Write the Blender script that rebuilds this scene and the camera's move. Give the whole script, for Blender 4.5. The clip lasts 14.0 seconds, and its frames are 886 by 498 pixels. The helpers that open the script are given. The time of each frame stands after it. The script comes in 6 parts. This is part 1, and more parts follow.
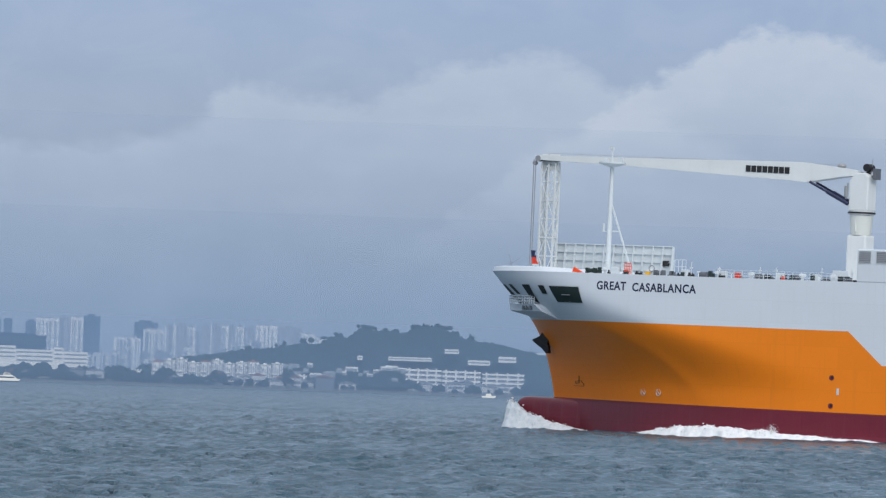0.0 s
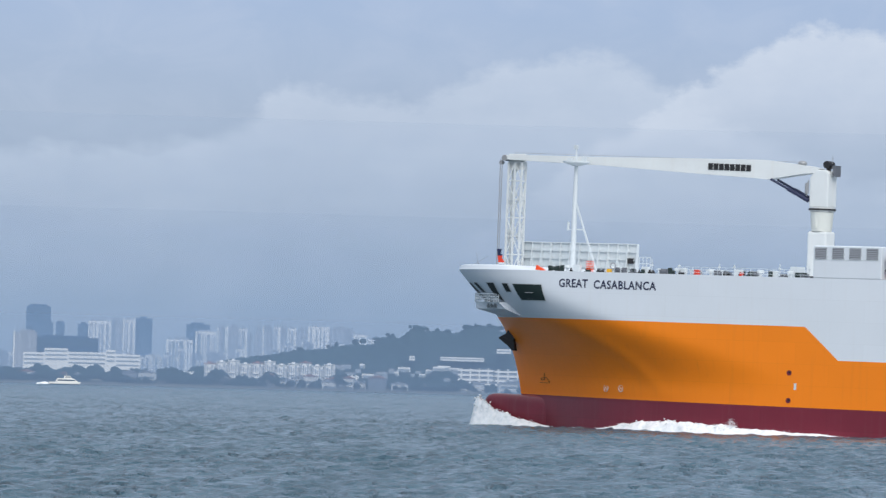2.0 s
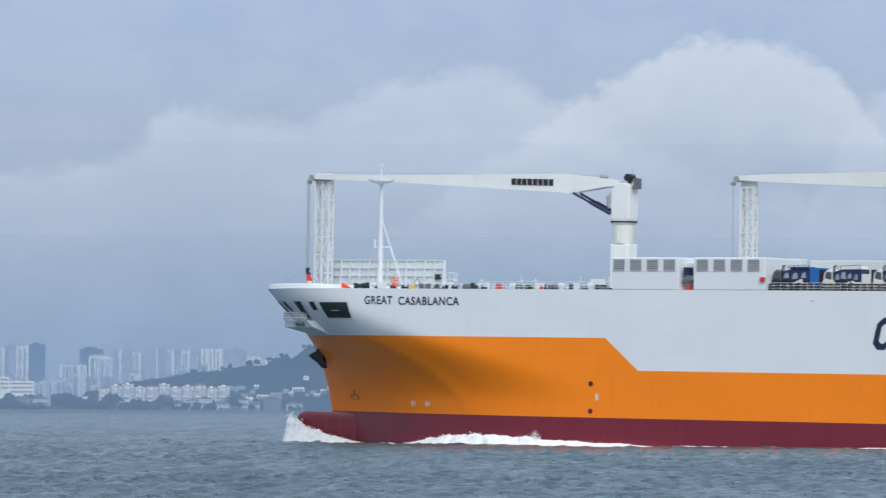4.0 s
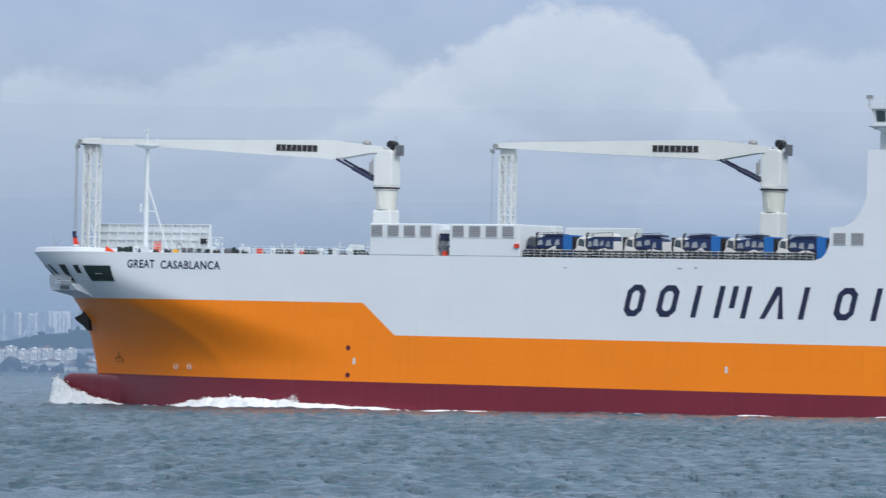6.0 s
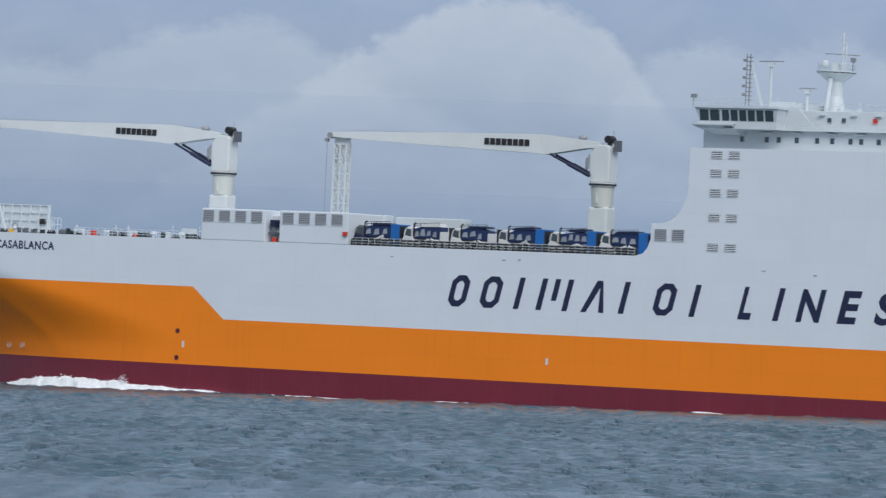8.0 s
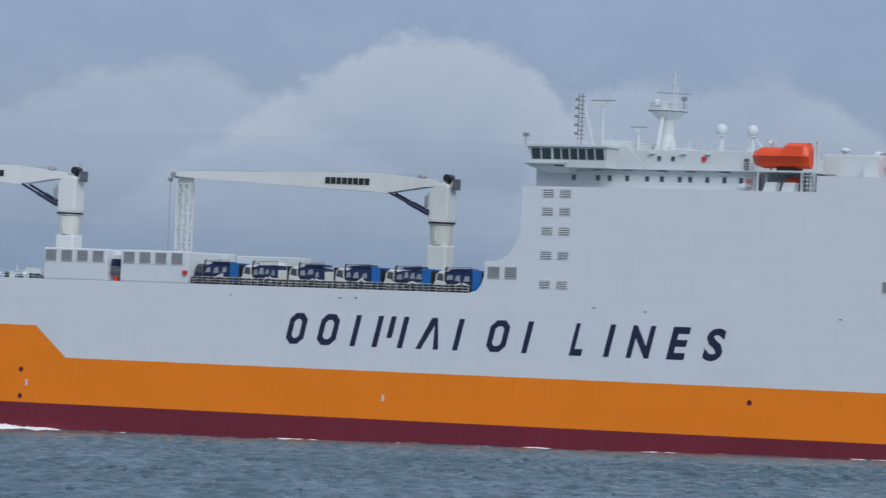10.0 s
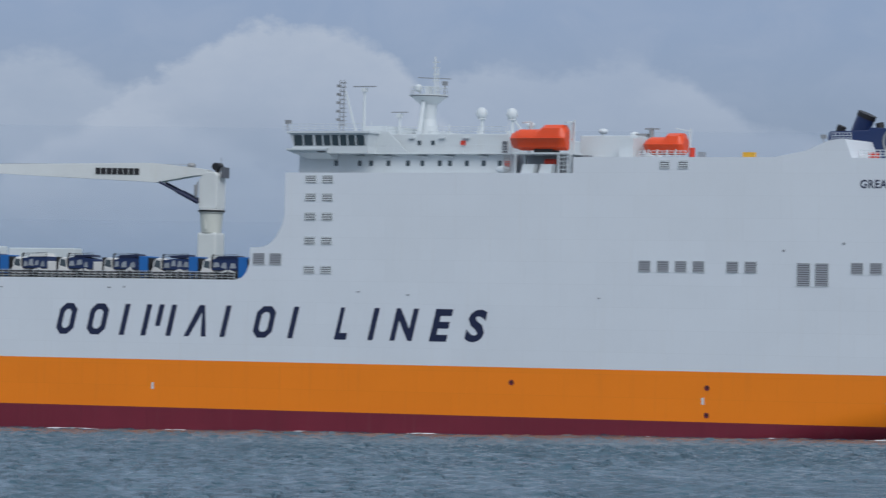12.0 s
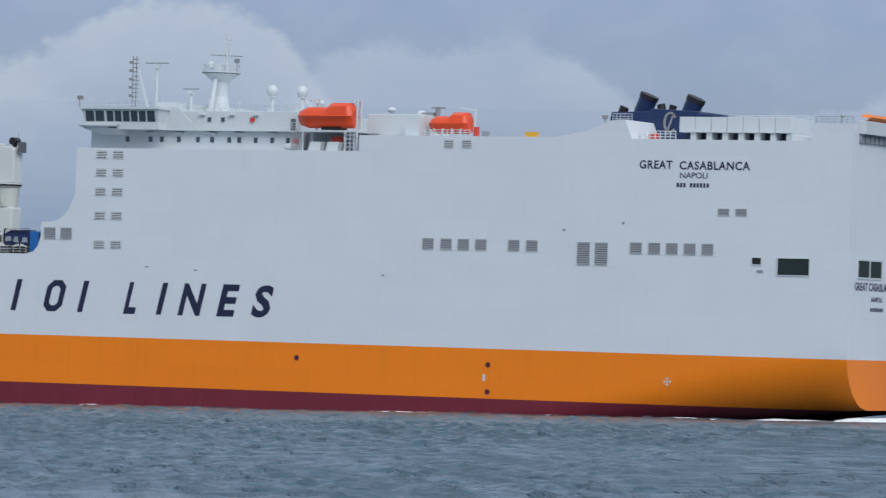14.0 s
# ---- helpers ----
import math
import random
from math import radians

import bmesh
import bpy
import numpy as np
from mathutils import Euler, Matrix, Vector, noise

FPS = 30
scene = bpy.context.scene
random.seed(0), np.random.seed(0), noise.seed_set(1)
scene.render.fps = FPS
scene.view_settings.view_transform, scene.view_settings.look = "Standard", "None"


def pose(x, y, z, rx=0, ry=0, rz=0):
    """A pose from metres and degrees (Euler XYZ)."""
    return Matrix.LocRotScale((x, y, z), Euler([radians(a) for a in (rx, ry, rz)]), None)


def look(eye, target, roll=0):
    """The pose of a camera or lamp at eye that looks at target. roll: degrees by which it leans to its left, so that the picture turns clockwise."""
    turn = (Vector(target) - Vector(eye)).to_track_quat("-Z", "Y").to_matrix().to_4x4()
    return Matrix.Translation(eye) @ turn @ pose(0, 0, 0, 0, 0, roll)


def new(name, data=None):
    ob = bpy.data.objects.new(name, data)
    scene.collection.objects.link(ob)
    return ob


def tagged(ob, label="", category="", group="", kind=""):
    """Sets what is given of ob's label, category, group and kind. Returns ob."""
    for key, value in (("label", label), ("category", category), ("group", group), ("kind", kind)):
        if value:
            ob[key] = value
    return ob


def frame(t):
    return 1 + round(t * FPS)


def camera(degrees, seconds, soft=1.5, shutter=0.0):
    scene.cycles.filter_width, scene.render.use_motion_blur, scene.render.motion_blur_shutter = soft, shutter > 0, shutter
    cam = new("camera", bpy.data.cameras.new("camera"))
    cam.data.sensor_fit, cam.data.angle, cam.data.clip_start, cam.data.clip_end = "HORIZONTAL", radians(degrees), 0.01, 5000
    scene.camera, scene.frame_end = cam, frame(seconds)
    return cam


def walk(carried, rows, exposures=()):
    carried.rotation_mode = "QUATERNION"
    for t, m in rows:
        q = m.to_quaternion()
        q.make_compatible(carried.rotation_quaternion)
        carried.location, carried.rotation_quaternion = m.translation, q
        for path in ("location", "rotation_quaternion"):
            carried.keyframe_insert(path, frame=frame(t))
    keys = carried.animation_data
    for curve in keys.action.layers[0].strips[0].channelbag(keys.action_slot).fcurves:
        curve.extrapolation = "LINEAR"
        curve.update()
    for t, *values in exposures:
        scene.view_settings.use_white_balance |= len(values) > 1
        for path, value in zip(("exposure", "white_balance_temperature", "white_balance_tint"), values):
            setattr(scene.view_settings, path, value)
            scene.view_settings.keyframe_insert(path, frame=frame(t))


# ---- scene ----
cam = camera(10.125, 14.0, soft=1.3, shutter=0.5)
EYE = (0.0, 0.0, 5.05)
walk(cam, [
    (0.0, pose(*EYE, 91.559, -1.943, 33.728)),
    (0.5, pose(*EYE, 91.488, -1.738, 33.941)),
    (1.0, pose(*EYE, 91.475, -1.808, 34.290)),
    (1.5, pose(*EYE, 91.493, -1.662, 34.395)),
    (2.0, pose(*EYE, 91.542, -1.556, 34.327)),
    (2.2, pose(*EYE, 91.628, -1.383, 34.346)),
    (4.3, pose(*EYE, 91.746, -0.073, 32.922)),
    (4.5, pose(*EYE, 91.713, -0.026, 32.745)),
    (5.0, pose(*EYE, 91.572, -0.050, 32.161)),
    (5.5, pose(*EYE, 91.464, -0.310, 31.743)),
    (6.0, pose(*EYE, 91.370, -0.601, 31.380)),
    (6.5, pose(*EYE, 91.273, -1.072, 31.003)),
    (7.0, pose(*EYE, 91.197, -1.577, 30.847)),
    (9.3, pose(*EYE, 91.526, -2.213, 30.175)),
    (9.5, pose(*EYE, 91.619, -2.026, 29.975)),
    (10.0, pose(*EYE, 91.747, -1.779, 29.639)),
    (10.5, pose(*EYE, 91.781, -1.488, 29.238)),
    (11.0, pose(*EYE, 91.714, -0.975, 28.744)),
    (11.5, pose(*EYE, 91.652, -0.774, 28.479)),
    (12.0, pose(*EYE, 91.615, -0.561, 28.066)),
    (12.5, pose(*EYE, 91.593, -0.605, 27.451)),
    (13.0, pose(*EYE, 91.509, -0.526, 27.123)),
    (13.5, pose(*EYE, 91.447, -0.693, 26.914)),
    (14.0, pose(*EYE, 91.368, -1.038, 26.730)),
], exposures=[(0.0, -0.02, 6550, 10), (0.5, 0.06, 6600, 10), (1.0, 0.17, 6630, 10), (1.5, 0.19, 6650, 10), (2.2, 0.20, 6650, 10), (4.3, 0.14, 6650, 10), (5.0, 0.10, 6600, 10), (6.0, 0.17, 6580, 10), (6.5, -0.09, 6550, 10), (7.2, -0.12, 6520, 10), (9.3, -0.25, 6420, 10), (11.0, -0.34, 6400, 10), (12.5, -0.28, 6400, 10), (13.5, -0.19, 6420, 10), (14.0, -0.18, 6450, 10)])
# the ship: bow up by TRIM degrees, a straight steady run
TRIM = 0.773
def ship_pose(t):
    return pose(-358.35 - 6.6546 * t, 530.0, 4.147, 0, TRIM, 0)

# ---- world, sun ----
SUN_EL, SUN_AZ = 38.0, 135.0          # degrees: height, and compass turn from +y towards +x
world = bpy.data.worlds.new("overcast_sky")
scene.world = world
world.use_nodes = True


def nd(tree, kind, **settings):
    n = tree.nodes.new(kind)
    for key, value in settings.items():
        if key in n.inputs:
            n.inputs[key].default_value = value
    return n


def math_node(tree, op, a, b=None, c=None, clamp=False):
    n = tree.nodes.new("ShaderNodeMath")
    n.operation, n.use_clamp = op, clamp
    for i, v in enumerate((a, b, c)):
        if v is None:
            continue
        if isinstance(v, (int, float)):
            n.inputs[i].default_value = v
        else:
            tree.links.new(v, n.inputs[i])
    return n.outputs[0]


def ramp(tree, fac, stops, smooth=False):
    n = tree.nodes.new("ShaderNodeValToRGB")
    n.color_ramp.interpolation = "B_SPLINE" if smooth else "LINEAR"
    e = n.color_ramp.elements
    while len(e) < len(stops):
        e.new(0.5)
    for el, (p, col) in zip(e, stops):
        el.position = p
        el.color = (*col, 1) if isinstance(col, tuple) else (col, col, col, 1)
    tree.links.new(fac, n.inputs[0])
    return n.outputs[0]


def mix(tree, fac, a, b, mode="MIX"):
    n = tree.nodes.new("ShaderNodeMix")
    n.data_type, n.blend_type = "RGBA", mode
    for i, v in ((0, fac), (6, a), (7, b)):
        if isinstance(v, (int, float)):
            n.inputs[i].default_value = v
        elif isinstance(v, tuple):
            n.inputs[i].default_value = (*v, 1)
        else:
            tree.links.new(v, n.inputs[i])
    return n.outputs[2]


def noise_node(tree, vec, scale, detail=4.0, rough=0.55, distort=0.0):
    n = nd(tree, "ShaderNodeTexNoise", Scale=scale, Detail=detail, Roughness=rough, Distortion=distort)
    if vec is not None:
        tree.links.new(vec, n.inputs["Vector"])
    return n.outputs["Fac"]


def make_sky():
    tr = world.node_tree
    tr.nodes.clear()
    ln = tr.links.new
    co = tr.nodes.new("ShaderNodeTexCoord")
    sep = tr.nodes.new("ShaderNodeSeparateXYZ")
    ln(co.outputs["Generated"], sep.inputs[0])
    az = math_node(tr, "MULTIPLY", math_node(tr, "ARCTAN2", sep.outputs[0], sep.outputs[1]), 57.2958)
    el = math_node(tr, "MULTIPLY", sep.outputs[2], 57.2958)
    comb = tr.nodes.new("ShaderNodeCombineXYZ")
    ln(az, comb.inputs[0]), ln(math_node(tr, "MULTIPLY", el, 1.5), comb.inputs[1])
    vec = comb.outputs[0]
    big = noise_node(tr, vec, 0.55, 5, 0.55)
    mid = noise_node(tr, vec, 1.6, 6, 0.6)
    fine = noise_node(tr, vec, 4.5, 6, 0.62)
    # the clear blue behind
    sky = tr.nodes.new("ShaderNodeTexSky")
    sky.sky_type, sky.sun_disc = "NISHITA", False
    sky.sun_elevation, sky.sun_rotation = radians(SUN_EL), radians(SUN_AZ)
    sky.air_density, sky.dust_density, sky.ozone_density = 1.3, 2.0, 2.0
    clear = tr.nodes.new("ShaderNodeMix")
    clear.data_type, clear.blend_type = "RGBA", "MULTIPLY"
    clear.inputs[0].default_value = 1.0
    ln(sky.outputs[0], clear.inputs[6])
    clear.inputs[7].default_value = (0.085, 0.085, 0.085, 1)
    # thin veil over all of it, greyer towards the horizon
    veil = ramp(tr, math_node(tr, "DIVIDE", el, 12.0, clamp=True),
                [(0.0, (0.295, 0.370, 0.462)), (0.10, (0.333, 0.414, 0.532)), (0.22, (0.338, 0.434, 0.598)), (0.36, (0.325, 0.44, 0.67)), (1.0, (0.40, 0.51, 0.70))])
    # the overcast brightens overhead
    veil = mix(tr, ramp(tr, math_node(tr, "DIVIDE", el, 57.3, clamp=True), [(0.18, 0.0), (0.75, 1.0)]), veil, (1.02, 1.10, 1.22))
    base = mix(tr, 0.86, clear.outputs[2], veil)
    # faint high streaks
    streak = ramp(tr, noise_node(tr, vec, 0.9, 5, 0.6, 0.6), [(0.42, 0.0), (0.72, 1.0)], True)
    base = mix(tr, math_node(tr, "MULTIPLY", streak, 0.42), base, (0.46, 0.54, 0.69))
    # banks of cloud: the height of their tops by azimuth
    wob = math_node(tr, "ADD", math_node(tr, "MULTIPLY", math_node(tr, "SUBTRACT", mid, 0.5), 0.50),
                    math_node(tr, "MULTIPLY", math_node(tr, "SUBTRACT", fine, 0.5), 0.26))
    azn = math_node(tr, "ADD", az, math_node(tr, "MULTIPLY", math_node(tr, "SUBTRACT", mid, 0.5), 0.25))

    def bank(points, soft, lo, hi, foot, full):
        a0, a1 = points[0][0], points[-1][0]
        f = math_node(tr, "DIVIDE", math_node(tr, "SUBTRACT", azn, a0), a1 - a0, clamp=True)
        top = math_node(tr, "MULTIPLY", ramp(tr, f, [((a - a0) / (a1 - a0), (e + 2.0) / 8.0) for a, e in points]), 8.0)
        d = math_node(tr, "SUBTRACT", math_node(tr, "ADD", top, wob), math_node(tr, "ADD", el, 2.0))
        up = math_node(tr, "DIVIDE", d, soft, clamp=True)
        fade = ramp(tr, math_node(tr, "DIVIDE", d, 3.2, clamp=True), [(0.0, hi), (0.18, hi * 0.85), (0.42, lo), (0.75, lo * 0.3), (1.0, 0.0)], True)
        base_fade = ramp(tr, math_node(tr, "DIVIDE", math_node(tr, "ADD", el, wob), 6.0, clamp=True), [(foot / 6.0, 0.0), (full / 6.0, 1.0)], True)
        return math_node(tr, "MULTIPLY", math_node(tr, "MULTIPLY", up, fade), base_fade)
    left = bank([(-44, 2.2), (-39, 2.7), (-37.2, 2.75), (-36.6, 3.0), (-36.25, 3.5), (-35.7, 3.36), (-34.8, 3.3), (-33.8, 3.72), (-32.6, 3.95), (-31.8, 3.5), (-30, 2.6), (-27, 2.2), (-20, 2.0)], 0.22, 0.62, 0.92, 0.5, 2.6)
    main = bank([(-40, -1.6), (-34.2, 1.6), (-33.0, 2.6), (-32.16, 3.1), (-31.5, 3.6), (-30.87, 3.97), (-30.29, 4.2), (-29.97, 4.25), (-29.25, 4.16), (-28.74, 3.92), (-28.45, 3.6), (-27.9, 2.9), (-26, 1.5), (-20, -1.5)], 0.16, 0.50, 1.0, 1.6, 3.4)
    right = bank([(-31, -1.5), (-29.6, 1.0), (-28.4, 3.4), (-27.95, 3.68), (-27.4, 3.82), (-27.0, 3.62), (-26.5, 3.74), (-26.0, 3.88), (-25.3, 3.65), (-24.5, 3.1), (-23.3, 2.9), (-22.5, 3.05), (-21.6, 3.35), (-18, 3.0)], 0.18, 0.42, 0.86, 1.4, 3.0)
    shade = ramp(tr, big, [(0.3, (0.43, 0.52, 0.67)), (0.7, (0.53, 0.61, 0.74))])
    col = mix(tr, left, base, mix(tr, mid, (0.415, 0.505, 0.65), (0.53, 0.61, 0.735)))
    col = mix(tr, right, col, shade)
    col = mix(tr, main, col, mix(tr, mid, (0.46, 0.545, 0.685), (0.60, 0.67, 0.78)))
    # low grey bands near the horizon
    comb2 = tr.nodes.new("ShaderNodeCombineXYZ")
    ln(math_node(tr, "MULTIPLY", az, 0.35), comb2.inputs[0]), ln(math_node(tr, "MULTIPLY", el, 1.4), comb2.inputs[1])
    band = ramp(tr, noise_node(tr, comb2.outputs[0], 1.0, 4, 0.55), [(0.42, 0.0), (0.68, 1.0)], True)
    low = ramp(tr, math_node(tr, "DIVIDE", el, 4.0, clamp=True), [(0.0, 0.1), (0.35, 0.34), (0.8, 0.18), (1.0, 0.0)], True)
    col = mix(tr, math_node(tr, "MULTIPLY", band, low), col, (0.27, 0.355, 0.50))
    bg = tr.nodes.new("ShaderNodeBackground")
    ln(col, bg.inputs[0])
    bg.inputs[1].default_value = SKY_STRENGTH
    out = tr.nodes.new("ShaderNodeOutputWorld")
    ln(bg.outputs[0], out.inputs[0])


SKY_STRENGTH = 1.0
make_sky()
sun = new("sun", bpy.data.lights.new("sun", "SUN"))
sun.data.energy, sun.data.angle, sun.data.color = 1.95, radians(40), (1.0, 0.985, 0.96)
_a, _e = radians(SUN_AZ), radians(SUN_EL)
sun.matrix_world = look((0, 0, 0), (-math.sin(_a) * math.cos(_e), -math.cos(_a) * math.cos(_e), -math.sin(_e)))
scene.view_settings.exposure = 0.0


# ---- materials ----
def material(name, rgb, rough=0.5, metal=0.0, grain=0.08, grain_scale=3.0, blotch=0.10, blotch_scale=0.25, bump=0.0, bump_scale=8.0, streak=0.0, streak_rgb=(0.3, 0.2, 0.12), spec=0.5, stretch=(1, 1, 1), vary=0.0, plates=0.0):
    m = bpy.data.materials.new(name)
    m.use_nodes = True
    tr = m.node_tree
    b = tr.nodes["Principled BSDF"]
    co = tr.nodes.new("ShaderNodeTexCoord")
    mp = nd(tr, "ShaderNodeMapping")
    mp.inputs["Scale"].default_value = stretch
    tr.links.new(co.outputs["Object"], mp.inputs[0])
    v = mp.outputs[0]
    n1, n2 = noise_node(tr, v, grain_scale, 5), noise_node(tr, v, blotch_scale, 4, 0.6)
    lo = lambda k: tuple(max(0.0, c * (1 - k)) for c in rgb)
    hi = lambda k: tuple(min(1.0, c * (1 + k)) for c in rgb)
    col = mix(tr, n2, lo(blotch), hi(blotch))
    col = mix(tr, math_node(tr, "MULTIPLY", n1, grain * 2), col, lo(0.35))
    if streak:
        mp2 = nd(tr, "ShaderNodeMapping")
        mp2.inputs["Scale"].default_value = (1.6, 1.6, 0.07)
        tr.links.new(co.outputs["Object"], mp2.inputs[0])
        s = ramp(tr, noise_node(tr, mp2.outputs[0], 0.9, 6, 0.65), [(0.54, 0.0), (0.78, 1.0)])
        col = mix(tr, math_node(tr, "MULTIPLY", s, streak), col, streak_rgb)
    if plates:
        # welded shell plates, a shade apart
        sp = tr.nodes.new("ShaderNodeSeparateXYZ")
        cb = tr.nodes.new("ShaderNodeCombineXYZ")
        tr.links.new(co.outputs["Object"], sp.inputs[0])
        tr.links.new(sp.outputs[0], cb.inputs[0]), tr.links.new(sp.outputs[2], cb.inputs[1])
        br = nd(tr, "ShaderNodeTexBrick", Scale=1.0)
        br.inputs["Brick Width"].default_value, br.inputs["Row Height"].default_value, br.inputs["Mortar Size"].default_value = 9.5, 2.65, 0.03
        br.inputs["Color1"].default_value, br.inputs["Color2"].default_value, br.inputs["Mortar"].default_value = (1, 1, 1, 1), (1 - plates, 1 - plates, 1 - plates, 1), (1 - 2.5 * plates,) * 3 + (1,)
        tr.links.new(cb.outputs[0], br.inputs["Vector"])
        col = mix(tr, 1.0, col, br.outputs["Color"], "MULTIPLY")
    if vary:
        oi = tr.nodes.new("ShaderNodeObjectInfo")
        col = mix(tr, math_node(tr, "MULTIPLY", oi.outputs["Random"], vary), col, lo(0.6))
    tr.links.new(col, b.inputs["Base Color"])
    rr = math_node(tr, "ADD", math_node(tr, "MULTIPLY", n1, 0.16), rough - 0.08, clamp=True)
    tr.links.new(rr, b.inputs["Roughness"])
    b.inputs["Metallic"].default_value = metal
    b.inputs["Specular IOR Level"].default_value = spec
    if bump:
        bp = nd(tr, "ShaderNodeBump", Strength=bump, Distance=0.05)
        tr.links.new(noise_node(tr, v, bump_scale, 5), bp.inputs["Height"])
        tr.links.new(bp.outputs[0], b.inputs["Normal"])
    return m


WHITE = material("hull_white_paint", (0.69, 0.735, 0.78), 0.42, blotch=0.05, blotch_scale=0.12, grain=0.03, bump=0.12, bump_scale=0.6, streak=0.10, streak_rgb=(0.55, 0.50, 0.42), plates=0.022)
HOUSE_WHITE = material("deckhouse_white_paint", (0.59, 0.64, 0.665), 0.5, blotch=0.05, blotch_scale=0.4, grain=0.05, streak=0.10, streak_rgb=(0.5, 0.42, 0.32))
ORANGE = material("hull_orange_paint", (0.95, 0.245, 0.012), 0.36, spec=0.3, blotch=0.06, blotch_scale=0.10, grain=0.04, bump=0.12, bump_scale=0.6, streak=0.20, streak_rgb=(0.55, 0.17, 0.03), plates=0.03)
BOOT = material("boot_top_maroon_paint", (0.19, 0.017, 0.034), 0.38, blotch=0.18, blotch_scale=0.22, grain=0.08, streak=0.30, streak_rgb=(0.22, 0.09, 0.095), plates=0.10)
FUNNEL_BLUE = material("funnel_blue_paint", (0.010, 0.026, 0.095), 0.45, grain=0.05)
NAVY = material("navy_paint", (0.010, 0.016, 0.055), 0.5, grain=0.05)
BLACK = material("black_paint", (0.012, 0.012, 0.014), 0.55)
DARK = material("dark_opening_plate", (0.010, 0.014, 0.014), 0.6)
GREENDARK = material("green_gear_and_port_shade", (0.010, 0.024, 0.022), 0.6, blotch=0.4, blotch_scale=0.8)
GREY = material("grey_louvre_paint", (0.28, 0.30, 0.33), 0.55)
GREYDARK = material("dark_grey_paint_and_louvre_shade", (0.11, 0.12, 0.14), 0.6)
STEEL = material("grey_steel", (0.30, 0.31, 0.32), 0.45, metal=0.3)
CREAM = material("cream_crane_paint", (0.60, 0.62, 0.58), 0.5, streak=0.25, streak_rgb=(0.45, 0.35, 0.22))
CRANE = material("white_crane_paint", (0.64, 0.67, 0.67), 0.45, grain=0.06, streak=0.15, streak_rgb=(0.5, 0.4, 0.28))
RED = material("signal_red_paint", (0.62, 0.045, 0.02), 0.4)
BOAT = material("lifeboat_orange_red", (0.80, 0.075, 0.012), 0.35, blotch=0.08, blotch_scale=0.6)
BOAT_ORANGE = material("stern_boat_orange", (0.80, 0.20, 0.015), 0.4, blotch=0.08, blotch_scale=0.6)
DECK = material("deck_green_paint", (0.07, 0.12, 0.09), 0.7)
GLASS = material("dark_window_glass", (0.045, 0.065, 0.078), 0.10, spec=0.9)
BLUE = material("blue_truck_paint", (0.018, 0.16, 0.50), 0.35, vary=0.3)
TRUCKWHITE = material("white_truck_paint", (0.74, 0.74, 0.72), 0.4, vary=0.25)
RUBBER = material("tyre_rubber", (0.015, 0.015, 0.016), 0.8)
YELLOW = material("yellow_paint", (0.70, 0.38, 0.03), 0.5)


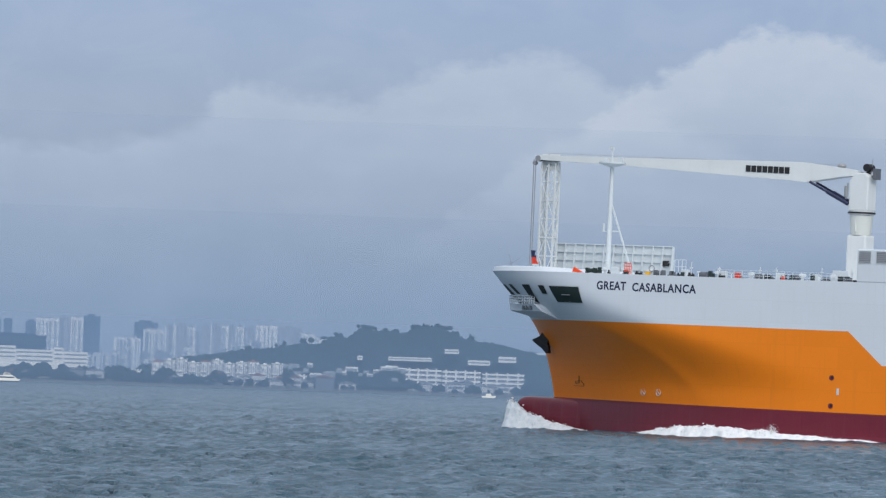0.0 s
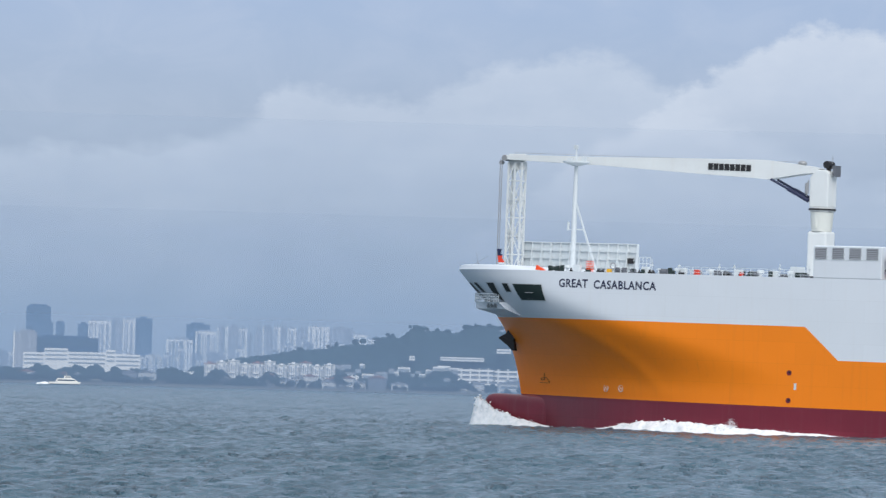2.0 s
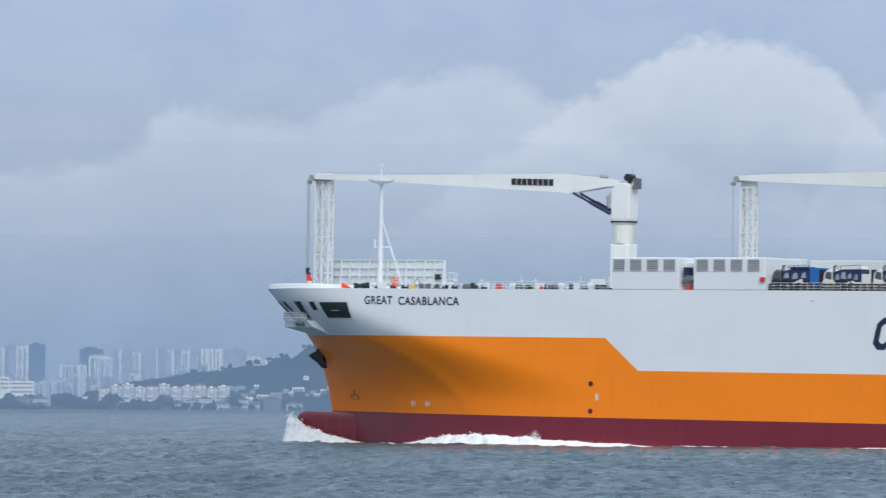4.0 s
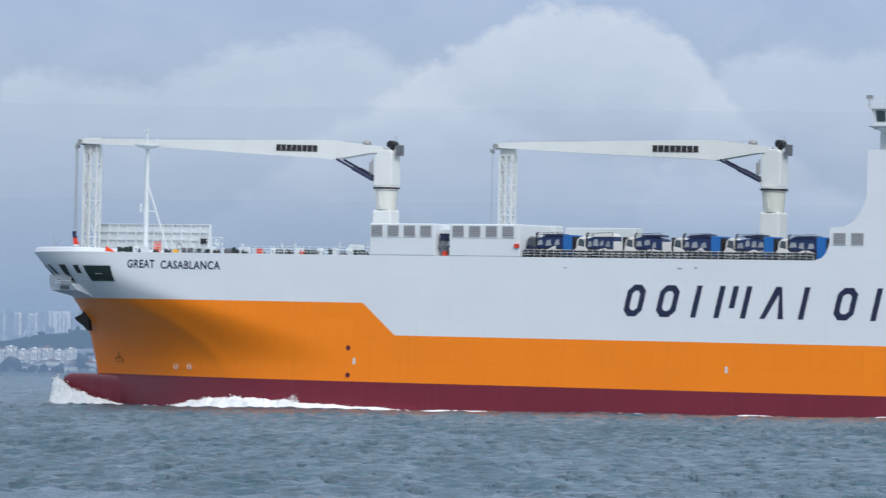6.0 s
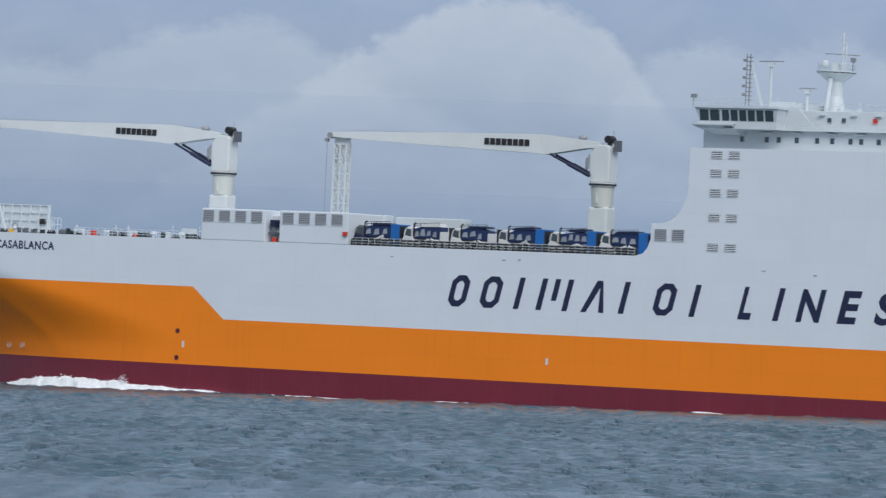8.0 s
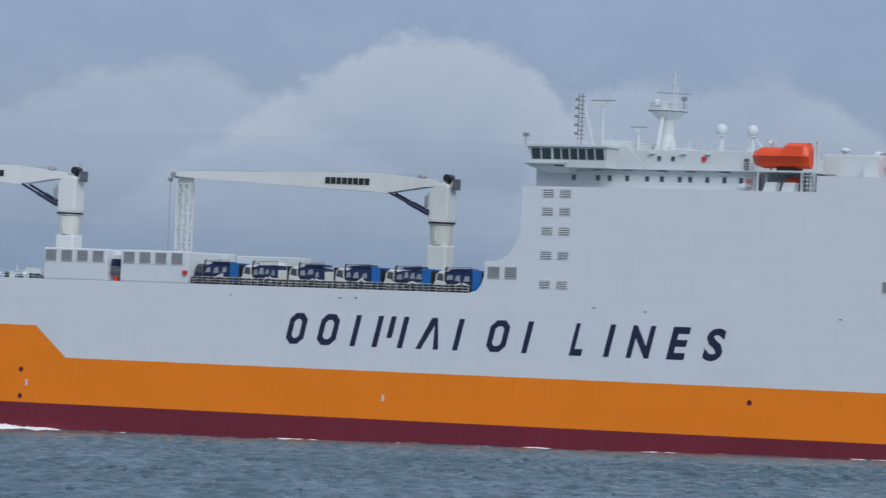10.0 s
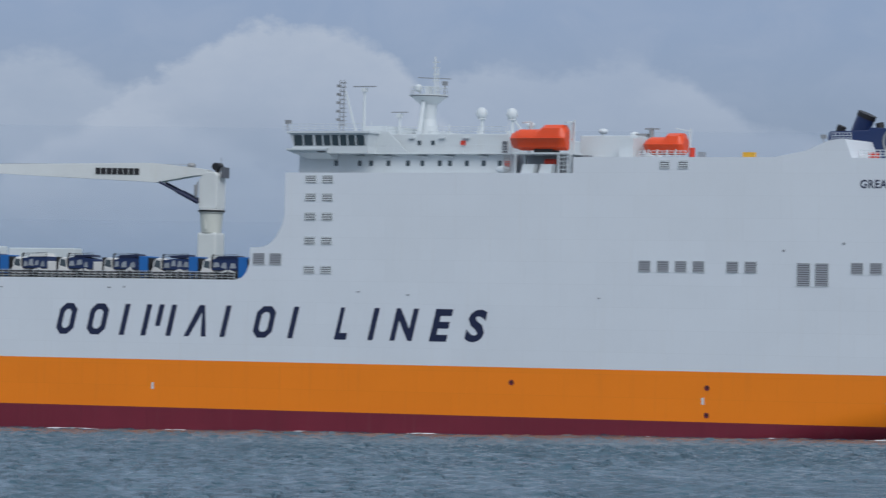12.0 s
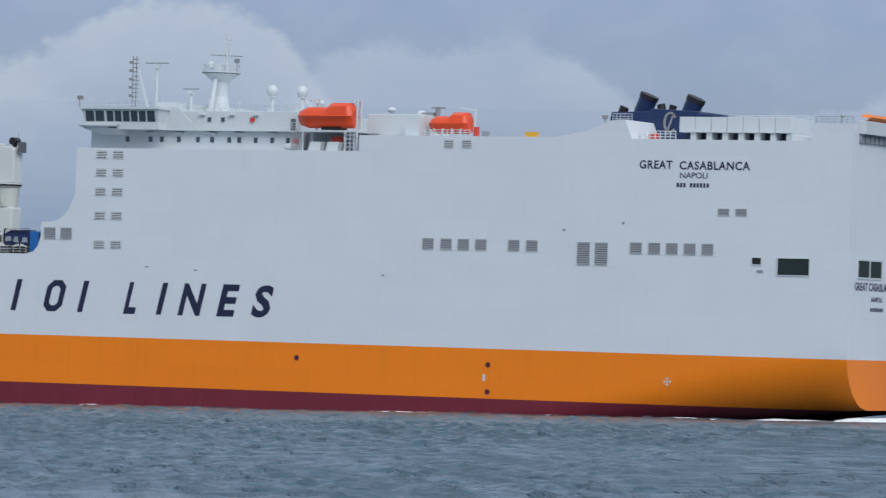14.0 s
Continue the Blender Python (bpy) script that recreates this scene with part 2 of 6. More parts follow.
# ---- mesh helpers ----
class Shape:
    """Collects faces of one mesh."""

    def __init__(self):
        self.v, self.f, self.m = [], [], []

    def add(self, verts, faces, mat=0):
        k = len(self.v)
        self.v += [tuple(p) for p in verts]
        self.f += [tuple(i + k for i in q) for q in faces]
        self.m += [mat] * len(faces)
        return self

    def box(self, x0, x1, y0, y1, z0, z1, mat=0):
        return self.add([(x0, y0, z0), (x1, y0, z0), (x1, y1, z0), (x0, y1, z0), (x0, y0, z1), (x1, y0, z1), (x1, y1, z1), (x0, y1, z1)],
                        [(0, 3, 2, 1), (4, 5, 6, 7), (0, 1, 5, 4), (1, 2, 6, 5), (2, 3, 7, 6), (3, 0, 4, 7)], mat)

    def prism(self, outline, y0, y1, mat=0):
        """An outline in x and z, drawn through y."""
        n = len(outline)
        vs = [(x, y0, z) for x, z in outline] + [(x, y1, z) for x, z in outline]
        fs = [tuple(range(n)), tuple(range(2 * n - 1, n - 1, -1))] + [(i, i + n, (i + 1) % n + n, (i + 1) % n) for i in range(n)]
        return self.add(vs, fs, mat)

    def tube(self, a, b, r0, r1=None, n=10, mat=0):
        r1 = r0 if r1 is None else r1
        a, b = Vector(a), Vector(b)
        q = (b - a).to_track_quat("Z", "Y")
        ring = [Vector((math.cos(t), math.sin(t), 0)) for t in (2 * math.pi * (i + 0.5) / n for i in range(n))]
        vs = [a + q @ (p * r0) for p in ring] + [b + q @ (p * r1) for p in ring]
        fs = [(i, (i + 1) % n, (i + 1) % n + n, i + n) for i in range(n)] + [tuple(range(n - 1, -1, -1)), tuple(range(n, 2 * n))]
        return self.add(vs, fs, mat)

    def beam(self, a, b, w, h=None, mat=0):
        h = h or w
        a, b = Vector(a), Vector(b)
        q = (b - a).to_track_quat("Z", "Y")
        c = [(-w / 2, -h / 2), (w / 2, -h / 2), (w / 2, h / 2), (-w / 2, h / 2)]
        vs = [a + q @ Vector((x, y, 0)) for x, y in c] + [b + q @ Vector((x, y, 0)) for x, y in c]
        return self.add(vs, [(3, 2, 1, 0), (4, 5, 6, 7), (0, 1, 5, 4), (1, 2, 6, 5), (2, 3, 7, 6), (3, 0, 4, 7)], mat)

    def ball(self, c, rx, ry, rz, nu=16, nv=10, mat=0):
        vs, fs = [], []
        for j in range(nv + 1):
            t = math.pi * j / nv
            for i in range(nu):
                p = 2 * math.pi * i / nu
                vs.append((c[0] + rx * math.sin(t) * math.cos(p), c[1] + ry * math.sin(t) * math.sin(p), c[2] + rz * math.cos(t)))
        for j in range(nv):
            for i in range(nu):
                fs.append((j * nu + i, (j + 1) * nu + i, (j + 1) * nu + (i + 1) % nu, j * nu + (i + 1) % nu))
        return self.add(vs, fs, mat)

    def grid(self, rows, mat=0):
        """Rows of points, joined into a sheet."""
        n = len(rows[0])
        return self.add([p for r in rows for p in r], [(j * n + i, j * n + i + 1, (j + 1) * n + i + 1, (j + 1) * n + i) for j in range(len(rows) - 1) for i in range(n - 1)], mat)

    def mesh(self, name, mats, smooth=0.0, bevel=0.0):
        me = bpy.data.meshes.new(name)
        me.from_pydata(self.v, [], self.f)
        for m in (mats if isinstance(mats, (list, tuple)) else [mats]):
            me.materials.append(m)
        me.polygons.foreach_set("material_index", self.m)
        bm = bmesh.new()
        bm.from_mesh(me)
        if bevel:
            bmesh.ops.bevel(bm, geom=[e for e in bm.edges if len(e.link_faces) == 2 and e.calc_face_angle(0) > 0.6], offset=bevel, segments=2, affect="EDGES", profile=0.5)
        bmesh.ops.recalc_face_normals(bm, faces=bm.faces)
        if smooth:
            for e in bm.edges:
                e.smooth = len(e.link_faces) == 2 and e.calc_face_angle(0) < smooth
            for f in bm.faces:
                f.smooth = True
        bm.to_mesh(me)
        bm.free()
        return me


def part(name, shape, mats, parent, label="", smooth=0.0, bevel=0.0):
    ob = new(name, shape.mesh(name, mats, smooth, bevel))
    ob.parent = parent
    return tagged(ob, label)


def thing(name, label, category, group="", kind="", data=None):
    return tagged(new(name, data), label, category, group, kind)


def lettering(body, x0, x1, z0, z1, y, depth=0.012, shear=0.0, bold=0.0, spacing=1.0):
    """The word as a mesh on the port side, from x0 to x1 and z0 to z1."""
    cu = bpy.data.curves.new("letters", "FONT")
    cu.body, cu.extrude, cu.offset, cu.resolution_u, cu.space_character = body, 0.01, bold, 3, spacing
    ob = new("letters", cu)
    bpy.context.view_layer.update()
    me = bpy.data.meshes.new_from_object(ob.evaluated_get(bpy.context.evaluated_depsgraph_get()))
    bpy.data.objects.remove(ob)
    p = np.array([v.co[:] for v in me.vertices])
    lo, hi = p.min(0), p.max(0)
    sx, sz = (x1 - x0 - shear * (z1 - z0)) / (hi[0] - lo[0]), (z1 - z0) / (hi[1] - lo[1])
    for v in me.vertices:
        x, z, d = (v.co.x - lo[0]) * sx, (v.co.y - lo[1]) * sz, (v.co.z - lo[2]) / (hi[2] - lo[2])
        v.co = (x0 + x + shear * z, y - depth * d, z0 + z)
    return me


def letters(name, me, mat, parent, label=""):
    me.name = name
    me.materials.clear()
    me.materials.append(mat)
    ob = new(name, me)
    ob.parent = parent
    return tagged(ob, label)


# ---- the sea ----
SEA_Z = -0.27


def water_material():
    m = bpy.data.materials.new("sea_water")
    m.use_nodes = True
    tr = m.node_tree
    b = tr.nodes["Principled BSDF"]
    co = tr.nodes.new("ShaderNodeTexCoord")
    v = co.outputs["Object"]
    patch = ramp(tr, noise_node(tr, v, 0.012, 5, 0.6), [(0.35, 0.0), (0.68, 1.0)], True)
    col = mix(tr, patch, (0.038, 0.086, 0.120), (0.060, 0.122, 0.164))
    tr.links.new(col, b.inputs["Base Color"])
    b.inputs["Roughness"].default_value = 0.20
    b.inputs["IOR"].default_value = 1.33
    # cat's paws: ruffled streaks along the wind between calmer water
    turn = nd(tr, "ShaderNodeMapping")
    turn.inputs["Rotation"].default_value = (0, 0, radians(-31))
    tr.links.new(v, turn.inputs[0])

    def streaks(across, along, lo, hi):
        mp = nd(tr, "ShaderNodeMapping")
        mp.inputs["Scale"].default_value = (1 / across, 1 / along, 1)
        tr.links.new(turn.outputs[0], mp.inputs[0])
        return ramp(tr, noise_node(tr, mp.outputs[0], 1.0, 3, 0.6), [(lo, 0.0), (hi, 1.0)])
    ruffle = math_node(tr, "MAXIMUM", streaks(1.5, 15.0, 0.50, 0.66), math_node(tr, "MULTIPLY", streaks(4.2, 80.0, 0.45, 0.64), 0.9))
    strength = math_node(tr, "ADD", math_node(tr, "MULTIPLY", ruffle, 1.7), 0.30)
    bp = nd(tr, "ShaderNodeBump", Strength=1.0, Distance=0.40)
    h = math_node(tr, "ADD", noise_node(tr, v, 1.5, 5, 0.65), math_node(tr, "MULTIPLY", noise_node(tr, v, 0.4, 3, 0.5), 0.6))
    tr.links.new(math_node(tr, "MULTIPLY", h, strength), bp.inputs["Height"])
    tr.links.new(bp.outputs[0], b.inputs["Normal"])
    return m


SEA = water_material()


def wave_height(x, y, r):
    """A short wind chop over a longer low swell; short waves die out with distance."""
    rnd = np.random.RandomState(5)
    h = np.zeros_like(x)
    # gusts: rougher and calmer patches
    gust = 1.0 + 0.35 * np.sin(x * 0.031 + 1.3 * np.sin(y * 0.017)) * np.sin(y * 0.023 + 1.7 * np.sin(x * 0.013))
    for k in range(36):
        lam = 1.15 * (1.034 ** k)
        a = 0.0080 * lam
        th = radians(118) + rnd.normal(0, 0.8)
        ph = rnd.uniform(0, 6.28)
        wob = 1.8 * np.sin(x * 0.097 * (1 + 0.1 * (k % 7)) + k) * np.cos(y * 0.079 + 2.1 * k)
        q = (x * math.cos(th) + y * math.sin(th)) * 2 * math.pi / lam + ph + wob
        h += a * gust * np.clip(lam * 500.0 / r, 0, 1) * (np.sin(q) - 0.32 * np.cos(2 * q))
    for k in range(14):
        lam = 5.0 * (1.16 ** k)
        th, ph = radians(118) + rnd.normal(0, 0.45), rnd.uniform(0, 6.28)
        wob = 1.6 * np.sin(x * 0.011 + 1.7 * k) * np.cos(y * 0.009 + k)
        h += 0.0015 * lam * np.sin((x * math.cos(th) + y * math.sin(th)) * 2 * math.pi / lam + ph + wob)
    return h


def build_sea():
    me = bpy.data.meshes.new("sea")
    az = np.radians(np.concatenate([np.linspace(-60, -39.6, 60, endpoint=False), np.linspace(-39.6, -21.3, 800), np.linspace(-21.0, 2, 60)]))
    r = np.concatenate([np.linspace(120, 205, 40, endpoint=False), np.linspace(205, 480, 560, endpoint=False), 480.0 * np.exp(np.linspace(0, math.log(2450 / 480.0), 680))])
    R, A = np.meshgrid(r, az, indexing="ij")
    x, y = R * np.sin(A), R * np.cos(A)
    z = wave_height(x, y, R)
    nr, na = R.shape
    co = np.stack([x, y, z], -1).reshape(-1, 3)
    i = (np.arange(nr - 1)[:, None] * na + np.arange(na - 1)[None]).reshape(-1)
    quads = np.stack([i, i + 1, i + na + 1, i + na], 1)
    me.vertices.add(len(co))
    me.vertices.foreach_set("co", co.reshape(-1))
    me.loops.add(quads.size)
    me.loops.foreach_set("vertex_index", quads.reshape(-1).astype(np.int32))
    me.polygons.add(len(quads))
    me.polygons.foreach_set("loop_start", np.arange(0, quads.size, 4, dtype=np.int32))
    me.update(calc_edges=True)
    me.polygons.foreach_set("use_smooth", np.ones(len(quads), dtype=bool))
    me.materials.append(SEA)
    ob = new("water", me)
    tagged(ob, "blue-grey choppy sea strait with short wind waves", "sea", kind="structure")
    s = Shape().box(-6000, 6000, -6000, 6000, -4.0, -1.1)
    deep = new("water_far", s.mesh("water_far", SEA))
    tagged(deep, "open blue-grey sea reaching to the horizon", "sea", kind="structure")
    return ob


water = build_sea()

# ---- the ship ----
ship = thing("cargo_ship", "white and orange roll-on roll-off cargo ship under way at sea", "ship")
DECK_Z = 15.9
HALF = 18.0


def smooth_step(a, b, x):
    t = min(1.0, max(0.0, (x - a) / (b - a)))
    return t * t * (3 - 2 * t)


def half_breadth(x, z):
    """Half the beam at x metres from the bow and z above the boot-top line."""
    k = min(1.0, max(0.0, z / 15.9))
    if z >= 0:
        stem = 9.9 - 3.0 * k - 5.3 * k ** 2.2
    else:
        stem = 9.9 + 0.02 * z * z
    full = 62 - 37 * smooth_step(0.1, 0.95, k)
    u = min(1.0, max(0.0, (x - stem) / (full - stem)))
    power = 1.12 - 0.52 * k
    hb = HALF * (1 - (1 - u) ** 2.1) ** power
    # a soft knuckle sweeps down the flare
    if 16 < x < 46 and z > 0:
        line = 9.6 - 0.0235 * max(0.0, x - 22) ** 2
        hb = min(HALF, hb + 0.26 * smooth_step(16, 24, x) * (1 - smooth_step(36, 44, x)) * math.exp(-((z - line) / 1.1) ** 2))
    zb = bottom(x)
    r = 3.2 + 3.6 * smooth_step(185, 236, x)
    if z < zb + r:
        d = min(1.0, (zb + r - z) / r)
        hb = min(hb, max(0.0, HALF - r * (1 - math.sqrt(max(0.0, 1 - d * d)))))
    return hb


def bottom(x):
    return -9.0 + 9.1 * smooth_step(150, 262, x) / smooth_step(150, 262, 236)


def hull_point(x, z, side=-1, out=0.0):
    """A point of the shell; side -1 is port. out: metres off the plating."""
    zz = max(z, bottom(x))
    y = HALF + side * (half_breadth(x, zz) + out)
    return Vector((x, y, zz))


def build_hull():
    zs = [-9, -6, -4.5, -3.5, -2.5, -1.75, -1.0, -0.5, 0.0, 0.4, 0.8, 1.2, 1.6, 2.0, 2.4, 2.8, 3.2, 3.6, 4.0, 4.4, 4.8, 5.2, 5.6, 5.9, 6.3, 6.7, 7.1, 7.5, 7.9, 8.3, 8.7, 9.1, 9.5, 9.9, 10.3, 10.7, 11.5, 12.3, 13.1, 13.9, 14.7, 15.3, 15.9]
    xs = [0, 0.15, 0.5, 1.0, 1.6, 2.3, 3.1, 4.0, 5, 6, 7, 8, 9, 10] + [11 + i * 1.3 for i in range(40)] + [63.0, 67.8] + [72 + 4 * i for i in range(26)] + [85.6, 126.2] + [176 + 3 * i for i in range(20)] + [236]
    xs = sorted(set(round(x, 3) for x in xs if not 63.0 < x < 67.8))
    s = Shape()
    for side in (-1, 1):
        k = len(s.v)
        for z in zs:
            for x in xs:
                kz = min(1.0, max(0.0, z / 15.9))
                stem = (9.9 - 3.0 * kz - 5.3 * kz ** 2.2) if z >= 0 else 9.9 + 0.02 * z * z
                # the forward stations crowd on the stem
                xx = stem + (x / 60.0) ** 1.0 * (60.0 - stem) if x < 60 else x
                s.v.append(tuple(hull_point(xx, z, side)))
        n = len(xs)
        for j in range(len(zs) - 1):
            for i in range(n - 1):
                a, b, c, d = k + j * n + i, k + j * n + i + 1, k + (j + 1) * n + i + 1, k + (j + 1) * n + i
                zm, xm = (zs[j] + zs[j + 1]) / 2, (xs[i] + xs[i + 1]) / 2
                mat = 2 if zm < 0 else (1 if zm < 5.9 or (zm < 9.9 and xm < 63) else 0)
                if abs(xm - 65.4) < 0.1 and 5.9 < zm < 9.9:
                    mat = 0
                s.f.append((a, b, c, d)), s.m.append(mat)
    # transom
    n = len(xs)
    half = len(zs) * n
    for j in range(len(zs) - 1):
        a, d = j * n + n - 1, (j + 1) * n + n - 1
        s.f.append((a, d, d + half, a + half)), s.m.append(2 if zs[j + 1] <= 0.1 else (1 if zs[j + 1] <= 5.95 else 0))
    # weather deck a little below the rail
    top = (len(zs) - 1) * n
    for i in range(n - 1):
        if 85.5 < xs[i] and xs[i + 1] < 126.3:
            continue
        s.f.append((top + i, top + i + 1, top + half + i + 1, top + half + i)), s.m.append(0)
    hull = part("hull", s, [WHITE, ORANGE, BOOT], ship, "white topsides over orange band and maroon boot-top", smooth=0.5)
    p = Shape().prism([(63.0, 9.9), (63.0, 5.9), (67.8, 5.9)], -0.006, 0.05)
    part("paint_wedge", p, ORANGE, hull)
    b = Shape()
    rows = []
    for i in range(21):
        t = (i / 20) ** 1.5
        x = 4.3 + 17 * t
        rr = math.sqrt(max(0.0, 1 - (1 - min(1, t * 7.0)) ** 2))
        wide = (1.1 + 0.20 * (x - 4.3)) * rr
        rows.append([(x, 18 + wide * math.copysign(abs(math.cos(a)) ** 0.3, math.cos(a)), -3.75 + 3.68 * rr ** 0.35 * math.copysign(abs(math.sin(a)) ** 0.25, math.sin(a))) for a in (2 * math.pi * j / 48 for j in range(49))])
    b.grid(rows)
    part("bulbous_bow", b, BOOT, ship, "maroon bulbous bow breaking the surface", smooth=0.9)
    return hull


hull = build_hull()


def louvre(x0, x1, z0, z1, parent, slats=6, y=0.0, mat=None, frame_mat=None, cover=0.25):
    """A framed ventilation grille on the port side."""
    s = Shape()
    # dark plate behind the slats: the shade of the gaps put in as colour
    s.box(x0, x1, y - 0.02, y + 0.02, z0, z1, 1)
    f = 0.07
    for a in ((x0, x1, z1 - f, z1), (x0, x1, z0, z0 + f), (x0, x0 + f, z0 + f, z1 - f), (x1 - f, x1, z0 + f, z1 - f)):
        s.box(a[0], a[1], y - 0.07, y - 0.02, a[2], a[3], 2)
    h = (z1 - z0 - 2 * f) / slats
    for i in range(slats):
        z = z0 + f + h * i
        s.add([(x0 + f, y - 0.022, z + h * 0.9), (x1 - f, y - 0.022, z + h * 0.9), (x1 - f, y - 0.07, z + h * cover), (x0 + f, y - 0.07, z + h * cover)], [(0, 1, 2, 3)], 0)
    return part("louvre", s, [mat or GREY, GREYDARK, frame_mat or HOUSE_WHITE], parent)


def build_houses():
    """Blocks of the upper works that rise from the shell."""
    h1 = part("fan_house", Shape().box(63.8, 73.4, 0.0, 8, 15.9, 19.9), WHITE, ship, "white fan house with grey louvres", bevel=0.12)
    h2 = part("fan_house", Shape().box(75.5, 85.6, 0.0, 8, 15.9, 19.9), WHITE, ship, "white fan house with grey louvres", bevel=0.12)
    part("gap_wall", Shape().box(73.4, 75.5, 1.6, 8, 15.9, 19.2), HOUSE_WHITE, ship)
    for h, x in ((h1, 64.0), (h2, 75.9)):
        for i in range(4):
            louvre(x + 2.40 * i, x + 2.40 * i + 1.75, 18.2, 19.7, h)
    # the tower: one outline with the swept step
    arc = [(128.3, 19.4)] + [(128.4, 19.9)]
    arc += [(128.4 + 4.7 * t ** 0.85, 19.9 + 3.6 * t ** 3.0) for t in (0.15, 0.3, 0.45, 0.6, 0.72, 0.82, 0.9, 0.96)] + [(133.1, 24.0)]
    outline = [(126.2, 15.9), (127.3, 16.2), (127.9, 16.9), (128.3, 18.0)] + arc + [(133.1, 29.1), (172.4, 29.1), (172.4, 31.0), (198.5, 31.0), (202.5, 31.75), (205.4, 32.95), (206.6, 33.1), (207.4, 33.1), (208.3, 30.9),
               (230.9, 30.8), (231.0, 32.85), (236.0, 32.8), (236.0, 15.9)]
    tower = part("superstructure", Shape().prism(outline, 0.0, 36.0), WHITE, ship, "tall flat-sided white superstructure block")
    for x in (128.75, 131.1):
        louvre(x, x + 1.75, 17.75, 19.25, tower)
    for z in (27.8, 25.6, 23.25, 20.3, 16.75):
        for x in (135.95, 138.3):
            louvre(x, x + 1.55, z, z + 1.0, tower, 4, mat=HOUSE_WHITE, cover=0.48)
    for x in (181.3, 183.7, 186.0, 188.3, 192.65, 195.0, 208.45, 210.8, 213.05, 215.3, 217.55):
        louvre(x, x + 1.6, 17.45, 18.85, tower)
    for x in (201.65, 203.95):
        louvre(x, x + 1.75, 16.0, 18.75, tower, 10)
    for x in (219.5, 221.7):
        louvre(x, x + 1.5, 22.05, 22.95, tower, 4)
    for x in (183.8, 186.2):
        louvre(x, x + 1.3, 29.6, 30.6, tower, 4, mat=HOUSE_WHITE, cover=0.48)
    return tower


tower = build_houses()


def opening(x0, x1, z0, z1, parent, mat, name="mooring_port", y=0.0, rim=0.12):
    """A raised rim round a dark plate that stands in for a mooring opening's shaded inside."""
    s = Shape()
    s.box(x0, x1, y - 0.01, y + 0.03, z0, z1, 0)
    for a in ((x0 - rim, x1 + rim, z1, z1 + rim), (x0 - rim, x1 + rim, z0 - rim, z0), (x0 - rim, x0, z0, z1), (x1, x1 + rim, z0, z1)):
        s.box(a[0], a[1], y - 0.09, y + 0.03, a[2], a[3], 1)
    return part(name, s, [mat, HOUSE_WHITE], parent)


opening(224.0, 225.1, 16.55, 17.3, tower, DARK)
opening(227.2, 231.1, 15.4, 17.3, tower, GREENDARK)


